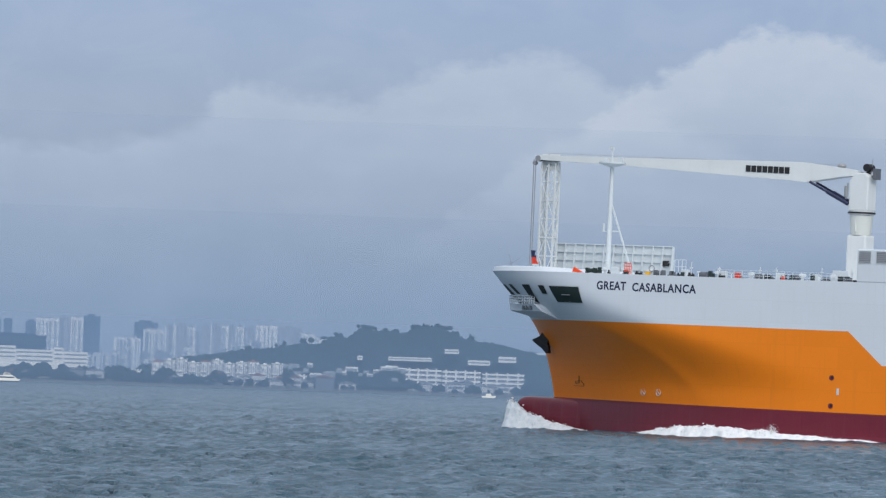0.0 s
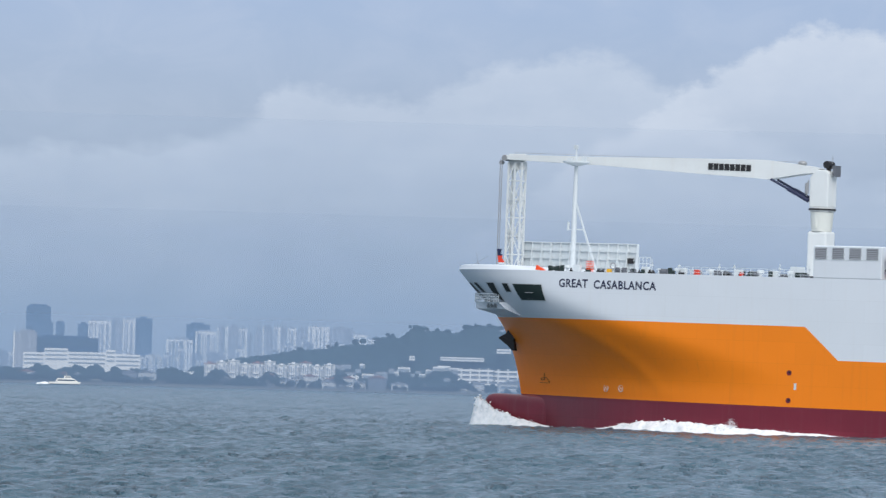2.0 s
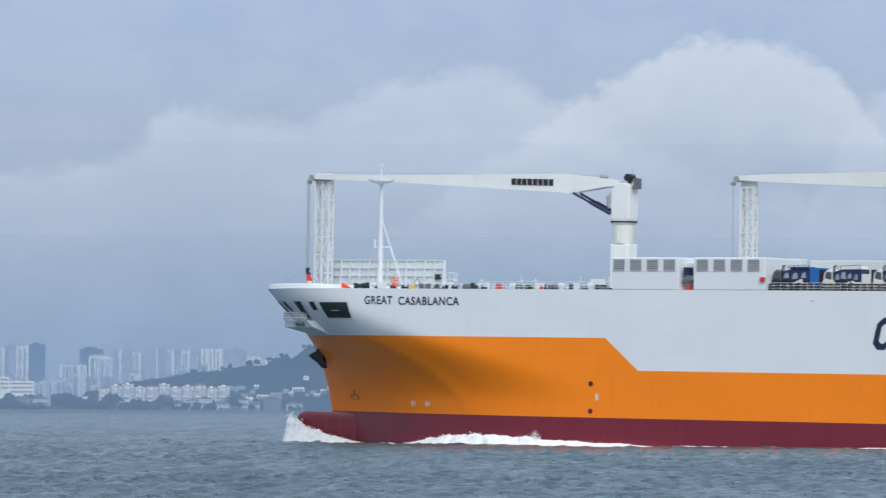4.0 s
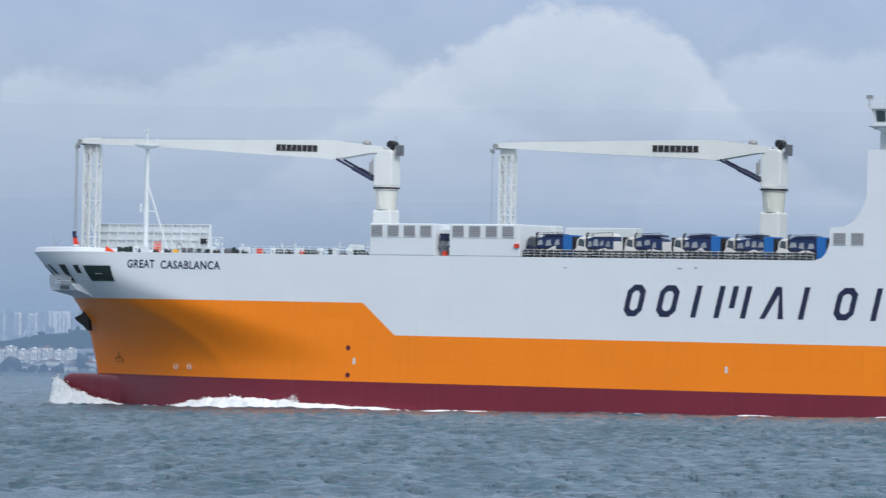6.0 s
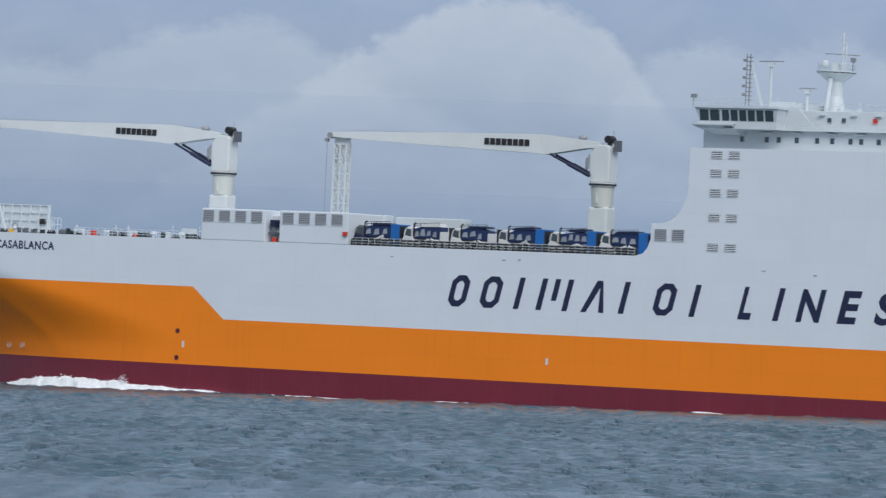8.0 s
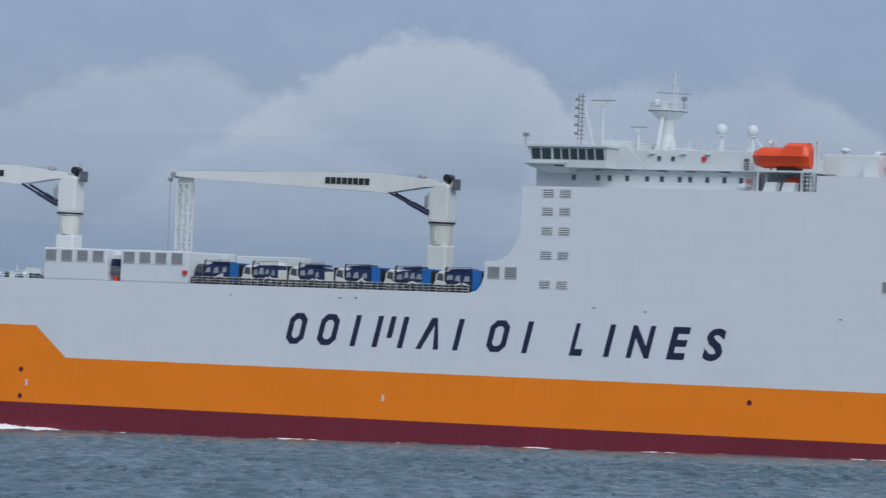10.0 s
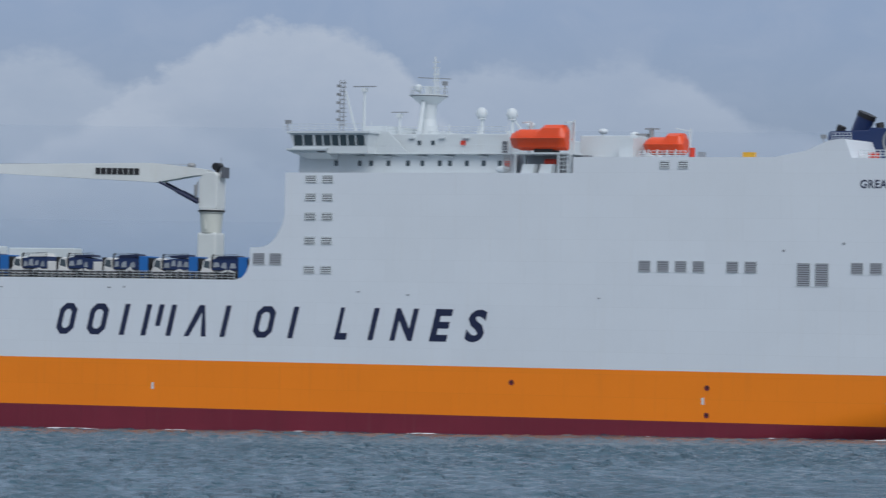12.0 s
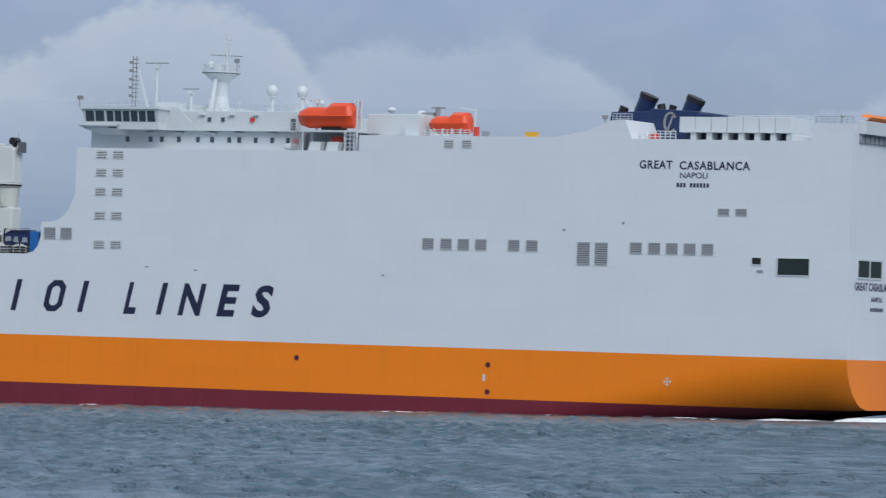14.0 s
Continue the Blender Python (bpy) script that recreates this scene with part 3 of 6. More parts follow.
# ---- lettering and marks on the shell ----
def marks():
    for word, x0, x1, z0, z1 in (("GREAT", 26.9, 31.2, 13.85, 14.95), ("CASABLANCA", 32.1, 41.35, 13.78, 14.88), ("GREAT", 209.4, 213.6, 27.4, 28.4), ("CASABLANCA", 214.5, 223.4, 27.35, 28.35)):
        letters("ship_name", lettering(word, x0, x1, z0, z1, -0.004, bold=0.026, spacing=1.1), NAVY, ship, "navy painted name letters")
    letters("port_name", lettering("NAPOLI", 214.6, 218.1, 26.35, 27.05, -0.004, bold=0.015), NAVY, ship)
    for i in range(10):
        if i != 3:
            part("number_bar", Shape().box(214.2 + 0.42 * i, 214.2 + 0.42 * i + 0.3, -0.016, 0.0, 25.3, 25.8), NAVY, ship)
    # transom: name, port and number
    for word, y0, y1, z0, z1 in (("GREAT CASABLANCA", 1.9, 14.4, 13.85, 14.8), ("NAPOLI", 7.0, 10.4, 12.6, 13.2)):
        me = lettering(word, y0, y1, z0, z1, 0.0, bold=0.03)
        for v in me.vertices:
            v.co = (236.006 - v.co.y, v.co.x, v.co.z)
        letters("stern_name", me, NAVY, ship)
    for i in range(9):
        part("number_bar", Shape().box(236.0, 236.016, 6.8 + 0.45 * i, 7.12 + 0.45 * i, 11.5, 11.95), NAVY, ship)
    # the owner's word: plain slanted shapes in its colour
    k, z0, z1, w = 0.24, 8.85, 12.72, 0.74

    def slant(s, x0, x1, a, b):
        s.prism([(x0 + k * (a - z0), a), (x1 + k * (a - z0), a), (x1 + k * (b - z0), b), (x0 + k * (b - z0), b)], -0.02, 0.0)

    def ring(s, x0, x1):
        def frame_points(g, c):
            a, b, lo, hi = x0 + g, x1 - g, z0 + g, z1 - g
            pts = [(a + c, lo), (b - c, lo), (b, lo + c), (b, hi - c), (b - c, hi), (a + c, hi), (a, hi - c), (a, lo + c)]
            return [(x + k * (z - z0), z) for x, z in pts]
        outer, inner = frame_points(0.0, 0.75), frame_points(w, 0.35)
        for i in range(8):
            n = (i + 1) % 8
            s.prism([outer[i], outer[n], inner[n], inner[i]], -0.02, 0.0)
    for kind, a, b in (("ring", 100.3, 102.85), ("ring", 104.8, 107.5), ("bar", 109.7, 0), ("plate", 112.85, 117.2), ("wedge", 119.1, 122.3), ("bar", 124.25, 0), ("ring", 128.8, 131.5), ("bar", 133.85, 0)):
        s = Shape()
        if kind == "ring":
            ring(s, a, b)
        elif kind == "bar":
            slant(s, a, a + w, z0, z1)
        elif kind == "plate":
            slant(s, a, a + w, z0, z1), slant(s, b - w, b, z0, z1), slant(s, (a + b - w) / 2, (a + b + w) / 2, z0 + 1.2, z1)
        else:
            t = k * (z1 - z0)
            s.prism([(a, z0), (a + w, z0), ((a + b) / 2 + t + 0.1, z1 - 0.9), (b - w, z0), (b, z0), ((a + b) / 2 + t + 0.5, z1), ((a + b) / 2 + t - 0.3, z1)], -0.02, 0.0)
        part("lettering_shape", s, NAVY, ship, "navy slanted painted shape")
    for ch, a, b in (("L", 140.4, 143.0), ("I", 145.05, 0), ("N", 148.1, 152.1), ("E", 153.5, 156.8), ("S", 158.2, 161.65)):
        if ch == "I":
            s = Shape()
            slant(s, a, a + w, z0 - 0.05, z1)
            part("letter", s, NAVY, ship)
        else:
            letters("letter", lettering(ch, a, b, z0 - 0.05, z1, -0.004, 0.016, k, 0.035), NAVY, ship)
    # side thruster and bunker holes; an off-centre black disc paints the shade inside
    for x, z in ((61.0, 4.2), (61.0, 0.8), (164.8, 4.1), (190.5, 4.0), (190.5, 0.8)):
        s = Shape().tube((x, -0.05, z), (x, 0.05, z), 0.33, n=16).tube((x + 0.08, -0.07, z + 0.05), (x + 0.08, 0.05, z + 0.05), 0.17, n=16, mat=1)
        part("side_valve", s, [BOOT, BLACK], ship, "dark red round discharge disc, its inner shade painted black")
    for x, z in ((61.9, 2.55), (114.8, 2.65), (190.0, 2.45)):
        part("draught_mark", Shape().box(x - 0.17, x + 0.17, -0.02, 0, z - 0.4, z + 0.4), HOUSE_WHITE, ship)
    s = Shape()
    for i in range(24):
        a, b = 2 * math.pi * i / 24, 2 * math.pi * (i + 1) / 24
        s.beam((213.7 + 0.42 * math.cos(a), -0.01, 2.7 + 0.42 * math.sin(a)), (213.7 + 0.42 * math.cos(b), -0.01, 2.7 + 0.42 * math.sin(b)), 0.09, 0.03)
    s.box(213.2, 214.2, -0.02, 0, 2.65, 2.75).box(213.65, 213.75, -0.02, 0, 2.2, 3.2)
    part("load_line", s, HOUSE_WHITE, ship, "white load line disc")
    for x, z, w2, h2 in ((107.9, 14.7, 0.5, 0.12), (110.2, 14.75, 0.3, 0.2), (150.3, 14.3, 0.4, 0.12), (176, 14.2, 0.35, 0.15), (199.8, 20.0, 0.3, 0.25), (207.4, 20.9, 0.3, 0.25), (92.0, 14.6, 0.4, 0.1), (143.4, 14.6, 0.5, 0.1), (224.6, 15.6, 0.8, 0.3)):
        part("pad_eye", Shape().box(x, x + w2, -0.06, 0, z, z + h2), GREY, ship)


marks()
# transom openings: a dark plate in place of their shaded inside
s = Shape().box(235.97, 236.02, 2.7, 9.9, 15.4, 17.3, 0)
for y0, y1, z0, z1 in ((2.5, 10.1, 17.3, 17.5), (2.5, 10.1, 15.2, 15.4), (2.5, 2.7, 15.4, 17.3), (9.9, 10.1, 15.4, 17.3), (6.2, 6.4, 15.4, 17.3)):
    s.box(235.97, 236.1, y0, y1, z0, z1, 1)
part("stern_port", s, [GREENDARK, HOUSE_WHITE], ship, "dark plate for the shaded inside of the stern mooring opening")


# ---- cranes ----
def rail(s, a, b, posts, height=1.05, r=0.03, rows=3, mat=0):
    a, b = Vector(a), Vector(b)
    for i in range(posts + 1):
        p = a.lerp(b, i / posts)
        s.tube(p, p + Vector((0, 0, height)), r, n=5, mat=mat)
    for j in range(rows):
        up = Vector((0, 0, height * (j + 1) / rows))
        s.tube(a + up, b + up, r, n=5, mat=mat)
    return s


def crane(px, py, tip):
    """Deck crane with its jib laid forward on a rest."""
    ped = Shape().box(px - 1.4, px + 1.4, py - 1.2, py + 1.2, 15.2, 22.4)
    base = part("deck_crane", ped, CRANE, ship, "white deck crane with its jib laid level", bevel=0.25)
    s = Shape().tube((px, py, 22.4), (px, py, 24.9), 1.3, 1.5, 20).tube((px - 0.2, py - 1.0, 24.6), (px, py - 1.4, 22.8), 0.45, 0.1, 8)
    part("slewing_column", s, CREAM, base, "cream weathered slewing column", smooth=0.7)
    s = Shape().tube((px, py, 24.95), (px, py, 25.12), 1.62, n=24, mat=1).tube((px, py, 25.12), (px, py, 25.34), 1.78, n=24, mat=0).tube((px, py, 25.34), (px, py, 25.5), 1.65, n=24, mat=1)
    part("slewing_ring", s, [BLACK, CRANE], base, "dark slewing ring", smooth=0.5)
    body = Shape().prism([(px - 1.35, 25.5), (px + 1.4, 25.5), (px + 1.4, 29.9), (px + 0.9, 30.3), (px - 0.6, 30.3), (px - 1.35, 29.3)], py - 1.15, py + 1.15)
    part("machinery_house", body, CRANE, base, bevel=0.15)
    pivot, end = Vector((px - 0.3, py, 30.2)), Vector(tip)
    run = end - pivot
    L = math.hypot(run.x, run.y)
    dx, dy = run.x / L, run.y / L
    at = lambda d, o, z: (pivot.x + dx * d + dy * o, pivot.y + dy * d - dx * o, z)
    slope = lambda d: pivot.z + (end.z - pivot.z) * d / L
    j = Shape()
    secs = [(0.0, 0.35, 0.30, 1.1), (2.0, 0.62, 0.45, 1.1), (7.3, 1.1, 1.42, 1.0), (9.0, 1.1, 1.3, 1.0), (20, 0.85, 0.95, 0.85), (32, 0.55, 0.5, 0.7), (L - 1.2, 0.35, 0.3, 0.5), (L, 0.3, 0.25, 0.45)]
    rows = []
    for d, u, dn, w in secs:
        z = slope(d)
        rows.append([at(d, w, z - dn), at(d, w, z + u), at(d, -w, z + u), at(d, -w, z - dn), at(d, w, z - dn)])
    j.grid(rows)
    j.add(rows[0][:4], [(0, 1, 2, 3)]), j.add(rows[-1][:4], [(3, 2, 1, 0)])
    for d in (7.3,):
        j.beam(at(d, 1.04, slope(d) - 1.42), at(d, 1.04, slope(d) + 1.1), 0.3, 0.12)
    jib = part("jib", j, CRANE, base, "long tapered white box jib")
    # plain blocks where the maker's word stands, on both faces
    for i in range(8):
        d = 15.3 - i * 0.78
        z, wid = slope(d) - 0.05, 1.035 - 0.0125 * (d - 9)
        for o in (wid, -wid):
            q = [at(d - 0.33, o * 0.97, z - 0.42), at(d + 0.33, o * 0.97, z - 0.42), at(d + 0.33, o * 0.97, z + 0.42), at(d - 0.33, o * 0.97, z + 0.42)]
            q += [at(d - 0.33, o * 1.03, z - 0.42), at(d + 0.33, o * 1.03, z - 0.42), at(d + 0.33, o * 1.03, z + 0.42), at(d - 0.33, o * 1.03, z + 0.42)]
            part("maker_block", Shape().add(q, [(0, 1, 2, 3), (4, 5, 6, 7), (0, 1, 5, 4), (1, 2, 6, 5), (2, 3, 7, 6), (3, 0, 4, 7)]), BLACK, base)
    for o in (1.1, -1.1):
        s = Shape()
        a, b = at(6.6, o, slope(6.6) - 1.35), at(1.2, o, 26.3)
        mid = Vector(a).lerp(Vector(b), 0.45)
        s.tube(a, mid, 0.16, n=10).tube(mid, b, 0.25, n=10)
        part("luffing_cylinder", s, NAVY, base, "dark luffing hydraulic cylinder")
    s = Shape().tube((px + 0.8, py - 0.7, 31.0), (px + 0.8, py + 0.7, 31.0), 0.5, n=14).tube((px + 0.8, py - 0.2, 30.2), (px + 0.8, py + 0.2, 30.8), 0.3)
    part("winch", s, BLACK, base, "dark hoisting winch on the crane top")
    part("fan_panel", Shape().box(px + 1.75, px + 2.15, py - 0.7, py + 0.7, 29.5, 30.9).beam((px + 1.3, py, 29.9), (px + 1.8, py, 30.0), 0.2), GREYDARK, base)
    part("aerial", Shape().tube((px + 1.2, py, 30.3), (px + 1.3, py, 32.2), 0.04, n=5), STEEL, base)
    part("sheave_housing", Shape().ball((px - 3.0, py - 0.3, 31.15), 0.6, 0.6, 0.36, 12, 8), STEEL, base)
    part("hose_reel", Shape().tube((px - 1.7, py - 1.2, 28.6), (px - 1.7, py - 1.2, 27.2), 0.26).tube((px - 1.6, py - 1.0, 29.0), (px - 1.8, py - 1.1, 26.9), 0.1), STEEL, base)
    s = Shape()
    rail(s, at(3, 0.8, slope(3) + 0.75), at(L - 1.5, 0.35, slope(L - 1.5) + 0.35), 22, 0.32, 0.025, 1)
    for d in range(8, int(L) - 2, 5):
        s.beam(at(d, 0.3, slope(d) + 1.0 - 0.016 * d), at(d + 1.4, 0.3, slope(d) + 1.0 - 0.016 * d), 0.09)
    part("jib_rail", s, STEEL, base)
    s = Shape().tube(at(L - 0.3, -0.5, end.z - 0.1), at(L - 0.3, 0.5, end.z - 0.1), 0.40, n=14).tube(at(L + 0.3, -0.3, end.z - 0.7), at(L + 0.3, 0.3, end.z - 0.7), 0.26, n=12)
    part("tip_sheave", s, STEEL, base)
    return base


def jib_rest(x0, x1, y, z0, z1, bays):
    """Lattice tower that carries the end of a jib."""
    s = Shape()
    w = x1 - x0
    d = 0.5
    pts = [(x0, y - d), (x1, y - d), (x1, y + d), (x0, y + d)]
    for x, yy in pts:
        s.beam((x, yy, z0), (x, yy, z1), 0.2)
    s.beam(((x0 + x1) / 2, y - d, z0), ((x0 + x1) / 2, y - d, z1), 0.2)
    for i in range(bays + 1):
        z = z0 + (z1 - z0) * i / bays
        for a, b in zip(pts, pts[1:] + pts[:1]):
            s.beam((*a, z), (*b, z), 0.14)
            if i < bays:
                zz = z0 + (z1 - z0) * (i + 1) / bays
                m = ((a[0] + b[0]) / 2, (a[1] + b[1]) / 2)
                if i % 2:
                    s.beam((*a, z), (*m, zz), 0.1), s.beam((*b, z), (*m, zz), 0.1)
                else:
                    s.beam((*m, z), (*a, zz), 0.1), s.beam((*m, z), (*b, zz), 0.1)
    s.beam((x0 - 0.2, y, z1 + 0.1), (x1 + 0.2, y, z1 + 0.1), 0.4, w)
    return part("jib_rest", s, CRANE, ship, "white lattice tower under the jib end")


crane(48.6, 28.0, (2.6, 22.8, 31.25))
crane(106.3, 27.6, (69.2, 21.0, 30.5))
jib_rest(3.2, 5.3, 23.6, 15.9, 30.6, 6)
jib_rest(69.9, 71.7, 21.8, 15.9, 29.3, 7)
for x, y, z0, z1, r in ((2.2, 22.6, 31.0, 16.4, 0.06), (2.5, 22.6, 31.0, 16.4, 0.06), (69.0, 20.9, 30.0, 20.0, 0.04)):
    part("hoist_rope", Shape().tube((x, y, z0), (x, y, z1), r, n=6), STEEL, ship)


# ---- fore deck ----
def fore_deck():
    s = Shape()
    s.tube((17.2, 18, 15.9), (17.2, 18, 30.1), 0.38, 0.24, 14).tube((17.2, 18, 30.0), (17.2, 18, 30.4), 0.5, 1.75, 16).tube((17.2, 18, 30.4), (17.2, 18, 30.62), 1.75, n=16)
    s.tube((17.2, 18, 30.6), (17.1, 18, 32.6), 0.12, n=6).box(16.8, 17.3, 17.8, 18.2, 32.2, 32.7).box(15.9, 16.5, 17.8, 18.2, 30.6, 31.0).box(18.1, 18.7, 17.8, 18.2, 30.6, 31.3)
    mast = part("foremast", s, HOUSE_WHITE, ship, "white foremast with a lamp platform", smooth=0.6)
    s = Shape().beam((17.3, 18, 25.4), (21.0, 18, 16.0), 0.18).beam((17.3, 18, 21.7), (18.8, 18, 21.7), 0.16).tube((16.3, 18, 21.6), (16.3, 18, 22.7), 0.16, n=8).beam((16.3, 18, 21.7), (17.2, 18, 21.6), 0.08)
    part("stay", s, HOUSE_WHITE, mast)
    # starboard wave screen, ribbed on its inner face
    x0, x1, y, z0, z1 = 4.1, 22.1, 26.2, 15.9, 20.15
    w = Shape().box(x0, x1, y, y + 0.15, z0, z1)
    screen = part("wave_screen", w, HOUSE_WHITE, ship, "white ribbed steel wave screen on the fore deck")
    for i in range(13):
        x = x0 + (x1 - x0) * i / 12
        part("rib", Shape().add([(x - 0.05, y, z1), (x + 0.05, y, z1), (x + 0.05, y, z0), (x - 0.05, y, z0), (x - 0.05, y - 0.35, z1), (x + 0.05, y - 0.35, z1), (x + 0.05, y - 0.8, z0), (x - 0.05, y - 0.8, z0)],
             [(0, 1, 5, 4), (1, 2, 6, 5), (2, 3, 7, 6), (3, 0, 4, 7), (4, 5, 6, 7)]), HOUSE_WHITE, screen)
    for z in (17.0, 18.05, 19.1, 20.15):
        part("stringer", Shape().box(x0, x1, y - 0.3, y, z - 0.05, z + 0.05), HOUSE_WHITE, screen)
    part("hatch", Shape().box(20.6, 21.5, y - 0.35, y - 0.1, 17.6, 18.3), BLACK, screen)
    for a, b, n, h, r in (((22.3, 26.2, 15.9), (24.0, 26.2, 15.9), 3, 2.6, 0.04), ((26.0, 33.5, 15.9), (62, 35, 15.9), 34, 1.3, 0.03), ((44.0, 0.5, 15.9), (63.0, 0.5, 15.9), 16, 0.95, 0.025)):
        part("deck_rail", rail(Shape(), a, b, n, h, r, 3), HOUSE_WHITE, ship)
    rnd = random.Random(4)
    # mooring gear and vents
    for i, x in enumerate([24.6, 26.4, 28.4, 30.6, 32.4, 34.2, 36.6, 38.4, 40.2, 42.2, 43.7, 45.2, 46.9, 48.6, 50.1, 51.6, 53.2, 54.6, 56.0, 57.4, 59.0, 60.3, 61.6, 62.8]):
        kind = ("winch", "vent", "locker", "bollard", "vent", "winch", "bollard", "locker")[i % 8]
        y, s, q = 1.6 + 2.6 * rnd.random(), Shape(), rnd.uniform(0.75, 1.1)
        if kind == "winch":
            s.tube((x - 0.5, y, 16.25), (x + 0.5, y, 16.25), 0.34 * q, n=12).box(x - 0.62, x - 0.48, y - 0.4, y + 0.4, 15.9, 16.6).box(x + 0.48, x + 0.62, y - 0.4, y + 0.4, 15.9, 16.6)
            part("mooring_winch", s, [GREYDARK if i % 3 else GREENDARK], ship, "dark mooring winch on the fore deck")
        elif kind == "vent":
            s.tube((x, y, 15.9), (x, y, 16.4), 0.2, n=10).tube((x, y, 16.4), (x, y, 16.4 + 0.4 * q), 0.5, 0.4, n=12)
            part("vent_head", s, HOUSE_WHITE, ship)
        elif kind == "locker":
            s.box(x - 0.5, x + 0.5, y - 0.3, y + 0.3, 15.9, 16.65 * 1.0 + 0.1 * q)
            part("deck_locker", s, HOUSE_WHITE, ship, bevel=0.06)
        else:
            s.tube((x - 0.3, y, 15.9), (x - 0.3, y, 16.4), 0.16, n=10).tube((x + 0.3, y, 15.9), (x + 0.3, y, 16.4), 0.16, n=10).box(x - 0.6, x + 0.6, y - 0.2, y + 0.2, 15.9, 16.05)
            part("bollard", s, GREYDARK, ship)
    part("hose_box", Shape().box(45.9, 46.5, 1.4, 2.0, 15.9, 16.6), RED, ship, "red fire hose box", bevel=0.06)
    part("hose_box", Shape().box(52.5, 52.9, 1.4, 2.0, 15.9, 16.35), RED, ship, "red fire hose box", bevel=0.06)
    part("hose_box", Shape().box(33.0, 33.5, 1.4, 2.0, 15.9, 16.35), YELLOW, ship, "yellow deck box", bevel=0.06)
    part("ladder_frame", rail(Shape(), (29.0, 3, 15.9), (30.0, 3, 15.9), 4, 1.4, 0.045, 4), BOAT, ship, "orange-red ladder frame")
    s = Shape()
    for i in range(16):
        a, b = 2 * math.pi * i / 16, 2 * math.pi * (i + 1) / 16
        s.tube((33.6 + 0.38 * math.cos(a), 2.0, 16.75 + 0.38 * math.sin(a)), (33.6 + 0.38 * math.cos(b), 2.0, 16.75 + 0.38 * math.sin(b)), 0.08, n=6)
    part("fairlead_ring", s, GREY, ship, "grey round fairlead ring")
    part("companion_house", Shape().prism([(57.9, 15.9), (59.5, 15.9), (59.2, 17.3), (58.3, 17.3)], 4, 6), HOUSE_WHITE, ship)
    for i in range(46):
        x, y = 23.6 + 39.0 * (i + rnd.random()) / 46, rnd.uniform(0.9, 5.5)
        s, kind = Shape(), i % 5
        if kind == 0:
            s.tube((x, y, 15.9), (x, y, 16.5), 0.06, n=6).tube((x - 0.22, y, 16.5), (x + 0.22, y, 16.5), 0.08, n=6)
            part("vent_pipe", s, HOUSE_WHITE, ship)
        elif kind == 1:
            s.tube((x, y - 0.3, 16.2), (x, y + 0.3, 16.2), 0.26, n=12).box(x - 0.35, x + 0.35, y - 0.4, y + 0.4, 15.9, 16.02)
            part("rope_reel", s, (GREENDARK, BLACK, STEEL)[i % 3], ship)
        elif kind == 2:
            s.box(x - 0.22, x + 0.22, y - 0.2, y + 0.2, 15.9, 16.2 + 0.5 * rnd.random())
            part("valve_box", s, (GREYDARK, STEEL, GREENDARK, HOUSE_WHITE, BOOT)[i % 5], ship, bevel=0.04)
        elif kind == 3:
            s.tube((x, y, 15.9), (x, y, 17.2 + 0.6 * rnd.random()), 0.05, n=5).box(x - 0.15, x + 0.15, y - 0.1, y + 0.1, 16.9, 17.1)
            part("lamp_post", s, HOUSE_WHITE, ship)
        else:
            s.tube((x - 0.45, y, 16.05), (x + 0.45, y, 16.05), 0.14, n=8).tube((x - 0.3, y, 15.9), (x - 0.3, y, 16.4), 0.1, n=8)
            part("roller_fairlead", s, BLACK, ship)
    # raised bow cap
    s = Shape()
    rows = []
    for i in range(14):
        x = 1.75 + 21.7 * (i / 13) ** 1.25
        hb = half_breadth(x, 15.9)
        k = 1 - smooth_step(17.5, 23.4, x)
        rows.append([(x, 18 - hb + 0.02, 15.9), (x + 0.1, 18 - hb * 0.985 + 0.03, 15.9 + 0.55 * k), (x + 0.3, 18 - hb * 0.93, 15.9 + 0.66 * k), (x + 0.3, 18 + hb * 0.93, 15.9 + 0.66 * k), (x + 0.1, 18 + hb * 0.985, 15.9 + 0.55 * k), (x, 18 + hb - 0.02, 15.9)])
    s.grid(rows)
    part("bow_cap", s, WHITE, ship, "white rounded bow bulwark cap", smooth=0.9)
    s = Shape().prism([(22.4, 15.95), (23.9, 15.95), (22.6, 16.6)], 1.2, 1.6)
    part("bulwark_end", s, BOAT, ship)
    # jack staff with a furled flag
    s = Shape().tube((2.6, 18, 16.3), (1.9, 18, 18.4), 0.03, n=5).tube((1.2, 18, 16.6), (3.8, 18, 17.9), 0.03, n=4)
    part("jack_staff", s, STEEL, ship)
    s = Shape()
    for i in range(9):
        z = 16.9 + 0.22 * i
        s.box(7.0 - 0.035 * i, 7.75 - 0.07 * i + 0.1 * math.sin(i * 1.7), 15.8, 16.0 + 0.08 * math.sin(i), z, z + 0.22, 2 if i == 0 else (0 if i < 5 else 1))
    part("flag", s, [RED, NAVY, HOUSE_WHITE], ship, "furled red and navy flag")


fore_deck()


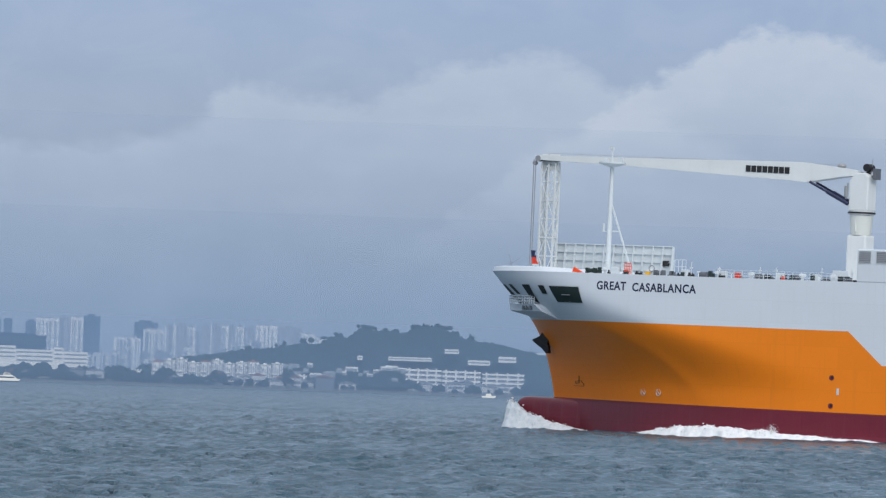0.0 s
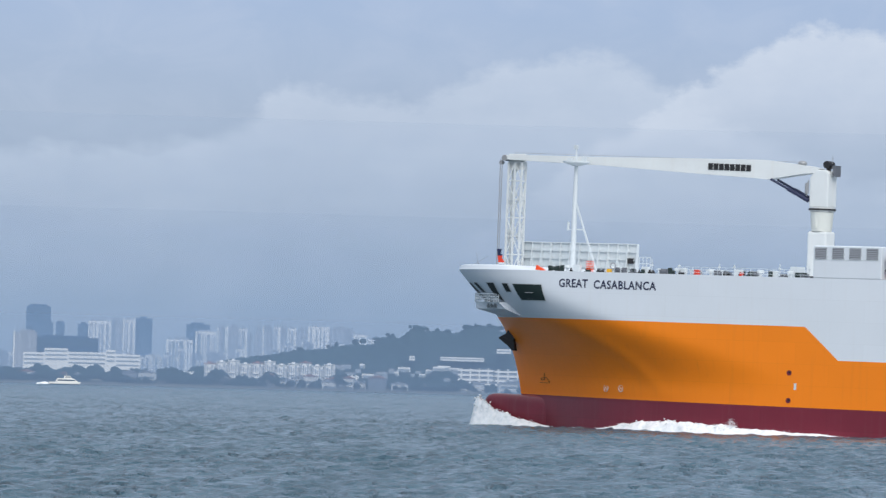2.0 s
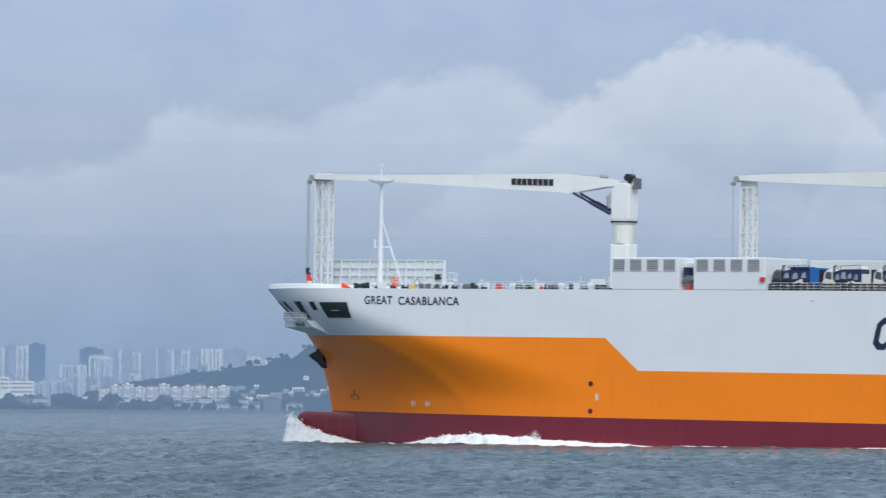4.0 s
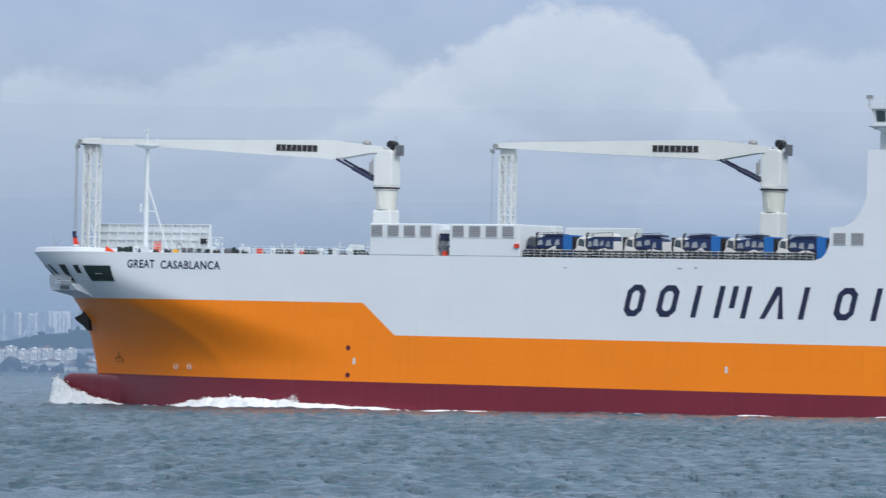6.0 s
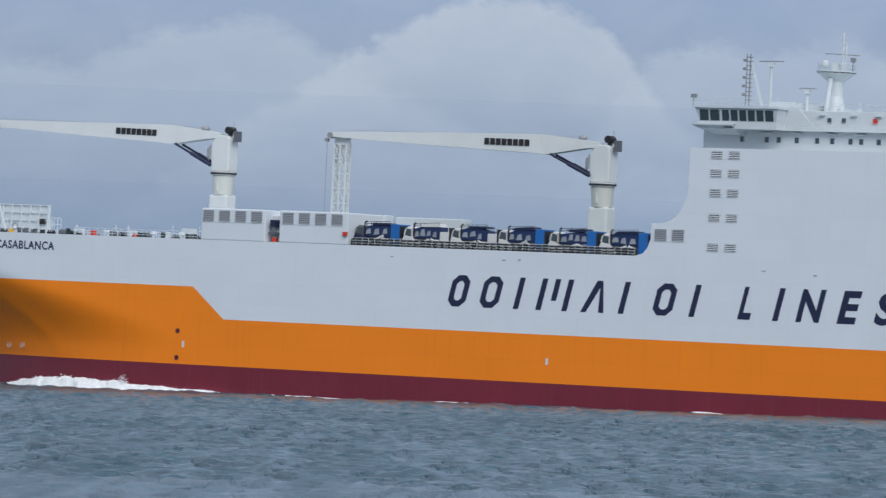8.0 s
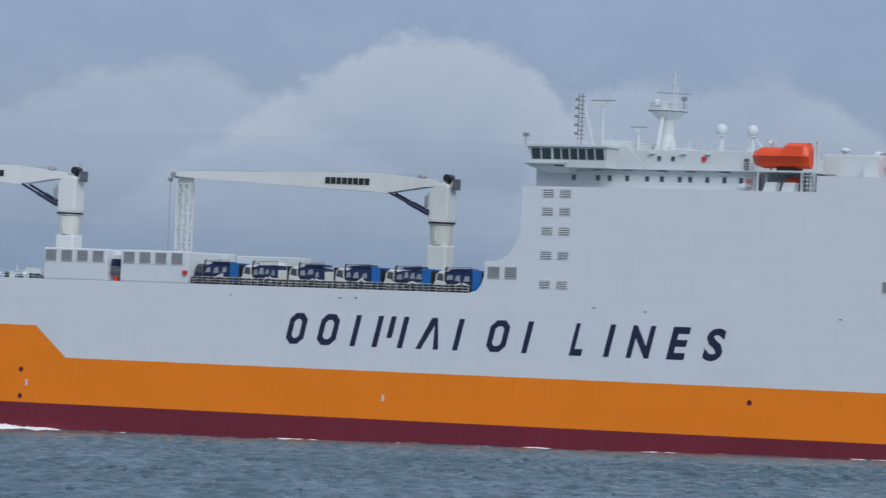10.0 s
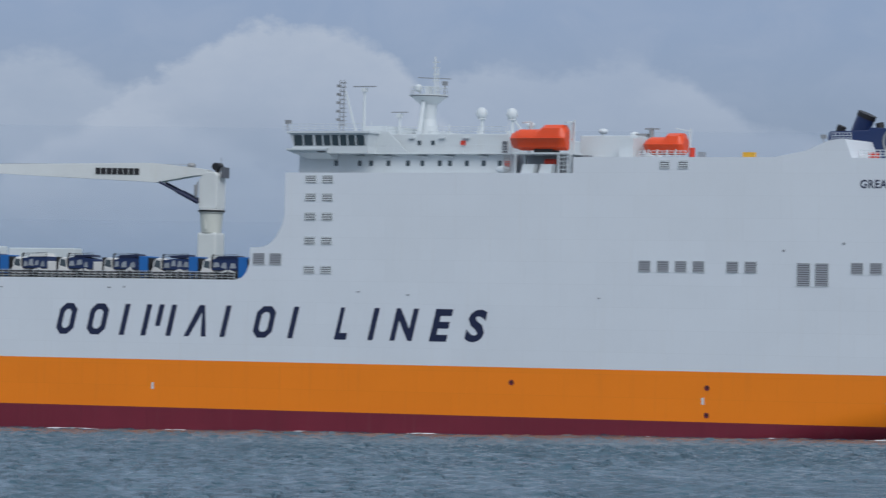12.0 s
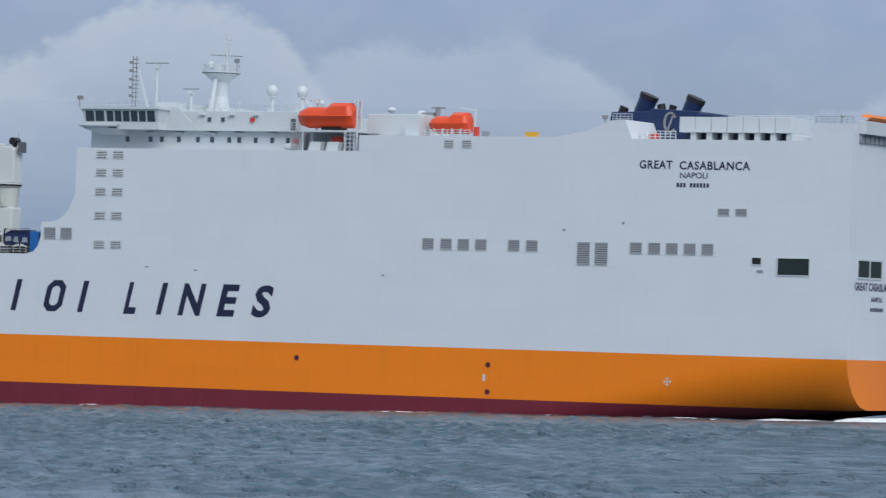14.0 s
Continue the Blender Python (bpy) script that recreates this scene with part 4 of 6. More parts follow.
# ---- bow openings, platform and anchor ----
def hull_patch(corners, mats, name, rim=0.13):
    """A dark sheet on the curved plating for the shaded inside of an opening: four corners in x and z, clockwise from
    the top fore one.
    """
    (ax, az), (bx, bz), (cx, cz), (dx, dz) = corners
    s = Shape()

    def sheet(out, grow, mat, n=6):
        mx, mz = (ax + bx + cx + dx) / 4, (az + bz + cz + dz) / 4
        rows = []
        for i in range(n + 1):
            v = i / n
            row = []
            for j in range(n + 1):
                u = j / n
                x = (ax * (1 - u) + bx * u) * (1 - v) + (dx * (1 - u) + cx * u) * v
                z = (az * (1 - u) + bz * u) * (1 - v) + (dz * (1 - u) + cz * u) * v
                x += grow * (1 if x > mx else -1)
                z += grow * (1 if z > mz else -1)
                row.append(tuple(hull_point(x, z, -1, out)))
            rows.append(row)
        s.grid(rows, mat)
    sheet(0.035, rim, 1)
    sheet(0.06, 0.0, 0)
    return part(name, s, mats, ship, smooth=0.8)


port = hull_patch([(19.3, 14.1), (24.2, 14.1), (24.7, 12.1), (20.2, 12.1)], [GREENDARK, HOUSE_WHITE], "mooring_port")
s = Shape()
for x in (21.7, 22.5):
    p = hull_point(x, 12.2, -1, 0.09)
    s.tube(p, p + Vector((0, 0.05, 0.9)), 0.05, n=6)
p = hull_point(22.1, 13.05, -1, 0.12)
s.beam(p - Vector((0.7, -0.2, 0)), p + Vector((0.7, -0.2, 0)), 0.09)
part("fairlead", s, STEEL, port)
for c in ([(4.8, 14.2), (8.2, 14.2), (11.0, 11.9), (8.4, 11.9)], [(9.7, 14.2), (10.8, 14.2), (12.1, 13.0), (11.1, 13.0)], [(13.7, 14.2), (15.4, 14.2), (16.0, 11.9), (14.6, 12.3)], [(17.2, 14.15), (18.3, 14.15), (18.7, 13.1), (17.7, 13.1)]):
    hull_patch(c, [DARK, HOUSE_WHITE], "mooring_port", 0.08)


def bow_platform():
    """Anchor-watch platform let into the flare."""
    rows_top = [hull_point(x, 11.75, -1, 0.0) for x in (9.6, 11.2, 13, 14.8, 16.4)]
    out = [Vector((p.x - 0.9, p.y - 1.6 + 0.25 * i, 11.75)) for i, p in enumerate(rows_top)]
    low = [Vector((p.x - 0.8 + 0.25 * i, p.y - 1.5 + 0.25 * i, 10.9)) for i, p in enumerate(rows_top)]
    tail = [hull_point(12.2 + 1.5 * i, 9.95, -1, 0.03) for i in range(5)]
    s = Shape().grid([[tuple(p) for p in r] for r in (rows_top, out, low, tail)])
    s.add([tuple(r[0]) for r in (rows_top, out, low, tail)], [(0, 1, 2, 3)]).add([tuple(r[-1]) for r in (rows_top, out, low, tail)], [(3, 2, 1, 0)])
    plat = part("bow_platform", s, WHITE, ship, "white look-out platform on the bow flare")
    r = Shape()
    for a, b in zip(out, out[1:]):
        rail(r, a, b, 3, 1.05, 0.07, 3)
    part("railing", r, HOUSE_WHITE, plat)
    for i, k in ((2, 0.3), (2, 0.75), (3, 0.2)):
        p = out[i].lerp(out[i + 1] if i < 4 else out[i], k).lerp(low[i].lerp(low[min(4, i + 1)], k), 0.55) + Vector((-0.05, -0.12, 0))
        part("scuttle", Shape().box(p.x - 0.22, p.x + 0.22, p.y - 0.03, p.y + 0.05, p.z - 0.28, p.z + 0.28), GLASS, plat)


bow_platform()
s = Shape()
a = hull_point(10.2, 7.2, -1, 0.3)
claw = [(-1.65, 0.1), (-0.55, 0.6), (-0.2, 1.1), (-0.05, 1.55), (0.12, 1.1), (0.27, 0.5), (1.25, 0.5), (0.95, 0.05), (0.7, -0.25), (1.05, -1.6), (0.5, -1.6), (-0.2, -0.95), (-0.95, -0.5), (-1.55, -0.1)]
s.prism([(a.x + x, a.z + z) for x, z in claw], a.y - 0.6, a.y - 0.05)
s.tube((a.x - 0.1, a.y - 0.4, a.z + 0.2), (a.x + 0.5, a.y + 0.4, a.z + 1.6), 0.24, n=8).tube((a.x - 0.9, a.y - 0.35, a.z + 0.1), (a.x + 0.9, a.y - 0.35, a.z - 0.9), 0.3, n=8)
part("anchor", s, BLACK, ship, "black stockless anchor housed on the bow", bevel=0.07)
# thruster signs and a bulb sign
for x, z in ((30.3, 1.3), (33.3, 1.35)):
    s, p = Shape(), hull_point(x, z, -1, 0.03)
    q = hull_point(x + 0.5, z, -1, 0.03) - hull_point(x - 0.5, z, -1, 0.03)
    for i in range(14):
        t0, t1 = 2 * math.pi * i / 14, 2 * math.pi * (i + 1) / 14
        s.beam(p + q * 0.42 * math.cos(t0) + Vector((0, 0, 0.42 * math.sin(t0))), p + q * 0.42 * math.cos(t1) + Vector((0, 0, 0.42 * math.sin(t1))), 0.1, 0.04)
    s.beam(p - q * 0.3 + Vector((0, 0, 0.3)), p + q * 0.3 - Vector((0, 0, 0.3)), 0.09, 0.04)
    part("thruster_sign", s, HOUSE_WHITE, ship)
s = Shape()
pts = [hull_point(x, z, -1, 0.03) for x, z in ((15.0, 1.6), (17.4, 1.6), (17.4, 1.9), (16.8, 2.3), (15.5, 2.2), (15.5, 1.9), (16.3, 2.0), (16.6, 2.9))]
for p, q in zip(pts, pts[1:]):
    s.beam(p, q, 0.09, 0.04)
part("bulb_sign", s, BLACK, ship)


# ---- bridge and accommodation ----
def bridge():
    s = Shape().box(132.6, 162.5, 4.2, 31.8, 29.1, 31.55)
    low = part("accommodation_deck", s, HOUSE_WHITE, ship, "white accommodation deck with a row of small windows", bevel=0.06)
    for i, x in enumerate((137.6, 140.9, 142.5, 144.9, 147.6, 149.6, 152.0, 153.4, 155.7, 158.0, 160.2)):
        part("window", Shape().box(x, x + 0.5, 4.13, 4.2, 30.1, 30.75), GLASS, low)
        if i % 2:
            part("canopy", Shape().box(x - 0.4, x + 0.9, 3.6, 4.2, 31.15, 31.25), HOUSE_WHITE, low)
    part("life_buoy", Shape().box(161.2, 161.9, 4.0, 4.2, 30.0, 30.7), RED, low)
    s = Shape().box(142.5, 161.5, 4.6, 31.4, 31.55, 34.0)
    up = part("boat_deck_house", s, HOUSE_WHITE, ship, "white upper deckhouse behind the bridge", bevel=0.06)
    for x in (148.9, 150.8):
        part("window", Shape().box(x, x + 0.5, 4.53, 4.6, 32.6, 33.2), GLASS, up)
    for x in (147.8, 152.0, 155.3):
        part("lamp_shelf", Shape().box(x, x + 0.8, 4.2, 4.6, 33.45, 33.6), HOUSE_WHITE, up)
    part("fire_box", Shape().box(154.9, 155.5, 4.45, 4.6, 32.6, 33.2), RED, up, "red fire box")
    part("deck_door", Shape().box(160.6, 161.2, 4.45, 4.6, 31.7, 33.1), GREYDARK, up)
    part("deck_edge", Shape().box(142.5, 162.5, 3.2, 4.6, 31.5, 31.62), HOUSE_WHITE, up)
    # wheelhouse with its wing over the side
    s = Shape().add([(132.6, 1.2, 32.3), (142.9, 1.2, 32.3), (142.9, 34.8, 32.3), (132.6, 34.8, 32.3), (132.2, 0.8, 33.95), (143.2, 0.8, 33.95), (143.2, 35.2, 33.95), (132.2, 35.2, 33.95)],
                    [(0, 3, 2, 1), (4, 5, 6, 7), (0, 1, 5, 4), (1, 2, 6, 5), (2, 3, 7, 6), (3, 0, 4, 7)])
    s.box(132.5, 143.0, 1.1, 34.9, 31.5, 32.3).box(131.9, 143.4, 0.6, 35.4, 33.95, 34.2)
    wheel = part("wheelhouse", s, HOUSE_WHITE, ship, "white wheelhouse with a wide bridge wing")
    s = Shape().add([(131.9, 0.6, 31.9), (137.4, 0.6, 31.9), (137.4, 4.4, 31.9), (131.9, 4.4, 31.9), (133.6, 3.0, 30.9), (137.2, 3.0, 30.9), (137.2, 4.4, 30.9), (133.6, 4.4, 30.9), (131.9, 0.6, 32.1), (137.6, 0.6, 32.1), (137.6, 4.4, 32.1), (131.9, 4.4, 32.1)],
                    [(4, 5, 1, 0), (5, 6, 2, 1), (7, 4, 0, 3), (4, 7, 6, 5), (8, 9, 10, 11), (0, 1, 9, 8), (1, 2, 10, 9), (3, 0, 8, 11)])
    part("bridge_wing", s, HOUSE_WHITE, wheel)
    for x, w in ((132.75, 1.2), (134.15, 1.25), (135.75, 0.95), (136.9, 0.95), (138.05, 0.95), (139.2, 0.95), (140.35, 0.95), (141.5, 1.1)):
        part("window", Shape().add([(x, 1.13, 32.45), (x + w, 1.13, 32.45), (x + w, 0.83, 33.75), (x, 0.83, 33.75)], [(0, 1, 2, 3)]), GLASS, wheel)
    wheel.location.x = 0.9
    part("nozzle_box", Shape().box(136.0, 137.2, 0.95, 1.1, 31.65, 31.95), BLACK, wheel)
    # slanted screen abaft the bridge
    part("side_screen", Shape().prism([(143.4, 31.6), (148.3, 31.6), (145.6, 34.2), (143.8, 34.5)], 3.3, 3.5), HOUSE_WHITE, ship)
    for a, b, n in (((132.2, 0.9, 34.2), (143.2, 0.9, 34.2), 10), ((143.5, 4.7, 34.0), (161, 4.7, 34.0), 18)):
        part("deck_rail", rail(Shape(), a, b, n, 0.9, 0.025, 3), HOUSE_WHITE, ship)
    # masts and aerials
    s = Shape().tube((144.2, 16, 34.0), (144.2, 16, 36.4), 1.5, 0.95, 14).tube((144.2, 16, 36.4), (144.2, 16, 38.2), 0.95, 1.05, 14).tube((144.2, 16, 38.2), (144.2, 16, 39.3), 1.05, 2.4, 16).tube((144.2, 16, 39.3), (144.2, 16, 39.45), 2.4, n=16)
    s.tube((145.0, 16, 39.4), (145.0, 16, 44.2), 0.12, n=6).tube((145.4, 16, 39.4), (145.4, 16, 42.6), 0.1, n=6)
    for z in (40.4, 41.2, 42.0, 42.8, 43.5):
        s.beam((144.7, 16, z), (145.6, 16, z), 0.14)
    s.beam((143.6, 16, 40.5), (146.0, 16, 40.1), 0.12).ball((142.7, 16, 40.3), 0.5, 0.5, 0.5, 10, 6).box(143.8, 144.5, 15.6, 16.4, 39.45, 40.5).tube((144.2, 13.5, 34), (144.2, 14.6, 38.5), 0.3, n=8)
    part("radar_mast", s, HOUSE_WHITE, ship, "white radar mast with a dished platform", smooth=0.5)
    s = Shape()
    for i in range(12):
        a, b = 2 * math.pi * i / 12, 2 * math.pi * (i + 1) / 12
        p, q = Vector((144.2 + 2.25 * math.cos(a), 16 + 2.25 * math.sin(a), 39.45)), Vector((144.2 + 2.25 * math.cos(b), 16 + 2.25 * math.sin(b), 39.45))
        rail(s, p, q, 1, 0.9, 0.03, 2)
    part("platform_rail", s, HOUSE_WHITE, ship)
    part("deck_rail", rail(Shape(), (143.5, 3.3, 31.62), (162.4, 3.3, 31.62), 20, 0.95, 0.025, 3), HOUSE_WHITE, ship)
    part("yard", Shape().beam((142.6, 16, 41.6), (147.2, 16, 41.4), 0.1).tube((146.4, 16, 39.4), (146.4, 16, 41.0), 0.07, n=5).box(146.1, 146.7, 15.8, 16.2, 40.6, 41.1), STEEL, ship)
    # dark ring under the platform rim, shade put in as colour
    part("platform_under_shade", Shape().tube((144.2, 16, 39.12), (144.2, 16, 39.28), 2.1, 2.46, n=20), GREYDARK, ship)
    s = Shape()
    for x, y in ((136.1, 8.0), (136.6, 8.0), (136.35, 8.4)):
        s.tube((x, y, 34.2), (x, y, 40.9), 0.06, n=5)
    for i in range(11):
        s.box(136.0, 136.7, 7.9, 8.5, 35.3 + 0.52 * i, 35.38 + 0.52 * i)
        if i % 2:
            s.box(135.65, 136.05, 7.8, 8.1, 35.3 + 0.52 * i, 35.62 + 0.52 * i)
    mast = part("signal_mast", s, STEEL, ship, "slim lattice signal mast with lights")
    part("mast_stay", Shape().beam((136.7, 8.2, 39.5), (138.4, 8.2, 34.2), 0.22), HOUSE_WHITE, mast)
    for x, y, z, w in ((138.4, 10, 40.1, 1.6), (143.4, 10, 36.9, 1.1)):
        s = Shape().tube((x, y, 34.1), (x, y, z - 0.2), 0.22, 0.14, 8).box(x - w, x + w, y - 0.12, y + 0.12, z, z + 0.14).box(x - 0.3, x + 0.3, y - 0.3, y + 0.3, z - 0.6, z - 0.1)
        s.m = [1 if 10 <= i < 16 else 0 for i in range(len(s.m))]
        part("radar_scanner", s, [HOUSE_WHITE, GREY], ship, "white radar post with a grey scanner bar")
    for x, h in ((152.7, 37.0), (156.9, 36.9)):
        s = Shape().tube((x, 14, 34.0), (x + 0.1, 14, h - 0.7), 0.28, 0.2, 8).tube((x, 14, h - 0.75), (x, 14, h - 0.6), 0.55, n=12).ball((x, 14, h), 0.72, 0.72, 0.76, 16, 10)
        part("radome", s, HOUSE_WHITE, ship, "white satellite dome", smooth=0.7)
    part("dome", Shape().ball((160.5, 12, 35.4), 0.6, 0.6, 0.4).tube((160.5, 12, 33.6), (160.5, 12, 35.2), 0.12, n=6), HOUSE_WHITE, ship, smooth=0.8)
    part("dome", Shape().ball((168.4, 16, 34.85), 0.6, 0.6, 0.35).tube((168.4, 16, 31.0), (168.4, 16, 34.7), 0.14, n=6), HOUSE_WHITE, ship, smooth=0.8)
    part("dome_brace", Shape().beam((157.2, 14, 36.2), (159.0, 14, 34.0), 0.2), HOUSE_WHITE, ship)
    for x in (140.0, 142.3, 146.5, 148.2, 150.9, 155, 159):
        part("whip_aerial", Shape().tube((x, 9, 34), (x, 9, 35.4 + 0.4 * math.sin(x)), 0.04, n=5).box(x - 0.2, x + 0.2, 8.8, 9.2, 34.0, 34.6), HOUSE_WHITE, ship)
    part("search_light", Shape().tube((132.5, 1.4, 34.2), (132.5, 1.4, 35.2), 0.06, n=5).box(132.2, 132.9, 1.2, 1.6, 35.1, 35.6), STEEL, ship)
    part("bridge_top_house", Shape().box(139.5, 142.8, 8, 28, 34.2, 35.2), HOUSE_WHITE, ship)


bridge()


def lifeboat(x0, x1, y, z0, z1, name, label):
    """Enclosed boat with a stepped canopy."""
    L, H = x1 - x0, z1 - z0
    rows = []
    n = 18
    prof = lambda u: (0.62 + 0.38 * min(1, u * 7.0) ** 0.6) * (1 if u < 0.92 else 1 - (u - 0.92) * 3.5)
    for i in range(n + 1):
        u = i / n
        x, k = x0 + L * u, prof(u)
        top = z0 + H * (0.82 if u < 0.50 else (0.82 + 0.18 * smooth_step(0.50, 0.62, u))) * (0.80 + 0.20 * min(1, u * 6)) - (0.25 * H if u > 0.97 else 0)
        keel = z0 + H * 0.12 * max(0, 1 - u * 6)
        mid = z0 + H * 0.46
        w = 1.35 * k
        rows.append([(x, y, keel), (x, y - w * 0.62, keel + 0.12 * H), (x, y - w, mid - 0.02), (x, y - w * 1.05, mid + 0.03), (x, y - w * 0.95, mid + 0.08), (x, y - w * 0.8, top - 0.14 * H), (x, y - w * 0.4, top), (x, y + w * 0.4, top), (x, y + w * 0.8, top - 0.14 * H), (x, y + w * 0.95, mid + 0.08), (x, y + w * 1.05, mid), (x, y + w * 0.62, keel + 0.12 * H), (x, y, keel)])
    s = Shape().grid(rows)
    s.add(rows[0][:-1], [tuple(range(12))]).add(rows[-1][:-1], [tuple(range(11, -1, -1))])
    return part(name, s, BOAT, ship, label, smooth=0.6)


boat = lifeboat(163.0, 170.4, 2.6, 31.9, 34.95, "lifeboat", "orange-red enclosed lifeboat in its davits")
s = Shape()
for x in (164.2, 169.9):
    s.beam((x, 3.6, 29.1), (x, 3.4, 31.7), 0.3).beam((x, 1.0, 29.1), (x, 1.0, 31.6), 0.14).beam((x, 4.4, 31.5), (x + 0.5, 4.0, 35.4), 0.24).beam((x + 0.5, 4.0, 35.4), (x + 0.4, 2.0, 35.2), 0.2)
s.box(163.6, 171.2, 1.0, 5.0, 31.4, 31.6)
rail(s, (170.2, 0.8, 29.1), (171.8, 0.8, 29.1), 3, 2.4, 0.045, 5)
s.tube((171.3, 1.4, 29.1), (171.3, 1.4, 35.3), 0.12, n=6).tube((170.8, 3.4, 29.1), (170.8, 3.4, 35.6), 0.1, n=6)
part("davit", s, HOUSE_WHITE, ship, "white lifeboat davit frames")
part("boat_cradle", Shape().box(166.0, 168.6, 2.2, 4.0, 31.6, 32.1), BLACK, ship)
# solid grey block in the boat recess, its shade put in as colour
recess = part("boat_station", Shape().box(162.6, 172.0, 5.0, 31, 29.1, 31.45), GREY, ship, "grey block for the shaded boat station under the lifeboat")
for x in (164.9, 167.3):
    part("life_raft_locker", Shape().prism([(x, 29.1), (x + 1.6, 29.1), (x + 1.8, 30.2), (x + 0.3, 30.2)], 1.0, 2.2), HOUSE_WHITE, ship)
part("raft_canister", Shape().tube((167.3, 2.9, 30.5), (168.6, 2.9, 30.5), 0.42, n=12), RED, ship, "red life raft canister")
part("winch_drum", Shape().ball((161.9, 2.2, 29.6), 0.9, 0.6, 0.45), HOUSE_WHITE, ship)
part("ladder", rail(Shape(), (162.6, 1.2, 29.1), (163.4, 1.2, 29.1), 3, 2.2, 0.05, 5), STEEL, ship)

part("casing_house", Shape().box(170.3, 177.9, 6.0, 13, 31.0, 33.85), HOUSE_WHITE, ship, "white casing house", bevel=0.08)
part("casing_vent", Shape().box(177.0, 178.8, 3.0, 6.0, 31.0, 33.4), HOUSE_WHITE, ship)
part("aerial_dome", Shape().ball((175.6, 10, 34.1), 0.6, 0.6, 0.4), HOUSE_WHITE, ship)
s = Shape().tube((178.3, 9, 33.8), (178.3, 9, 34.9), 0.3, n=8).box(177.5, 179.3, 8.8, 9.2, 34.7, 34.85).box(176.4, 178.0, 8.5, 9.5, 33.85, 34.2)
part("casing_fitting", s, STEEL, ship)
rescue = lifeboat(179.4, 184.6, 5.4, 31.5, 34.05, "rescue_boat", "orange-red rescue boat on its cradle")
s = Shape()
for x in (180.2, 181.4, 182.6, 183.8):
    s.beam((x, 4.2, 31.0), (x, 4.4, 32.1), 0.12).beam((x, 6.4, 31.0), (x, 6.2, 32.1), 0.12)
s.beam((185.2, 5.2, 31.0), (185.3, 5.2, 34.6), 0.22).beam((185.3, 5.2, 34.3), (183.6, 4.6, 34.6), 0.14)
rail(s, (179.2, 3.8, 31.0), (185.4, 3.8, 31.0), 8, 0.9, 0.04, 3)
part("rescue_davit", s, HOUSE_WHITE, ship)
part("life_ring_rack", Shape().tube((185.9, 4.4, 32.3), (185.9, 4.4, 31.2), 0.34, n=10), RED, ship)
part("deck_box", Shape().box(188.3, 189.0, 1.0, 1.7, 31.0, 31.65), GREY, ship)
part("deck_box", Shape().box(194.0, 195.4, 1.0, 1.8, 31.0, 31.62), YELLOW, ship, "yellow and red deck box")


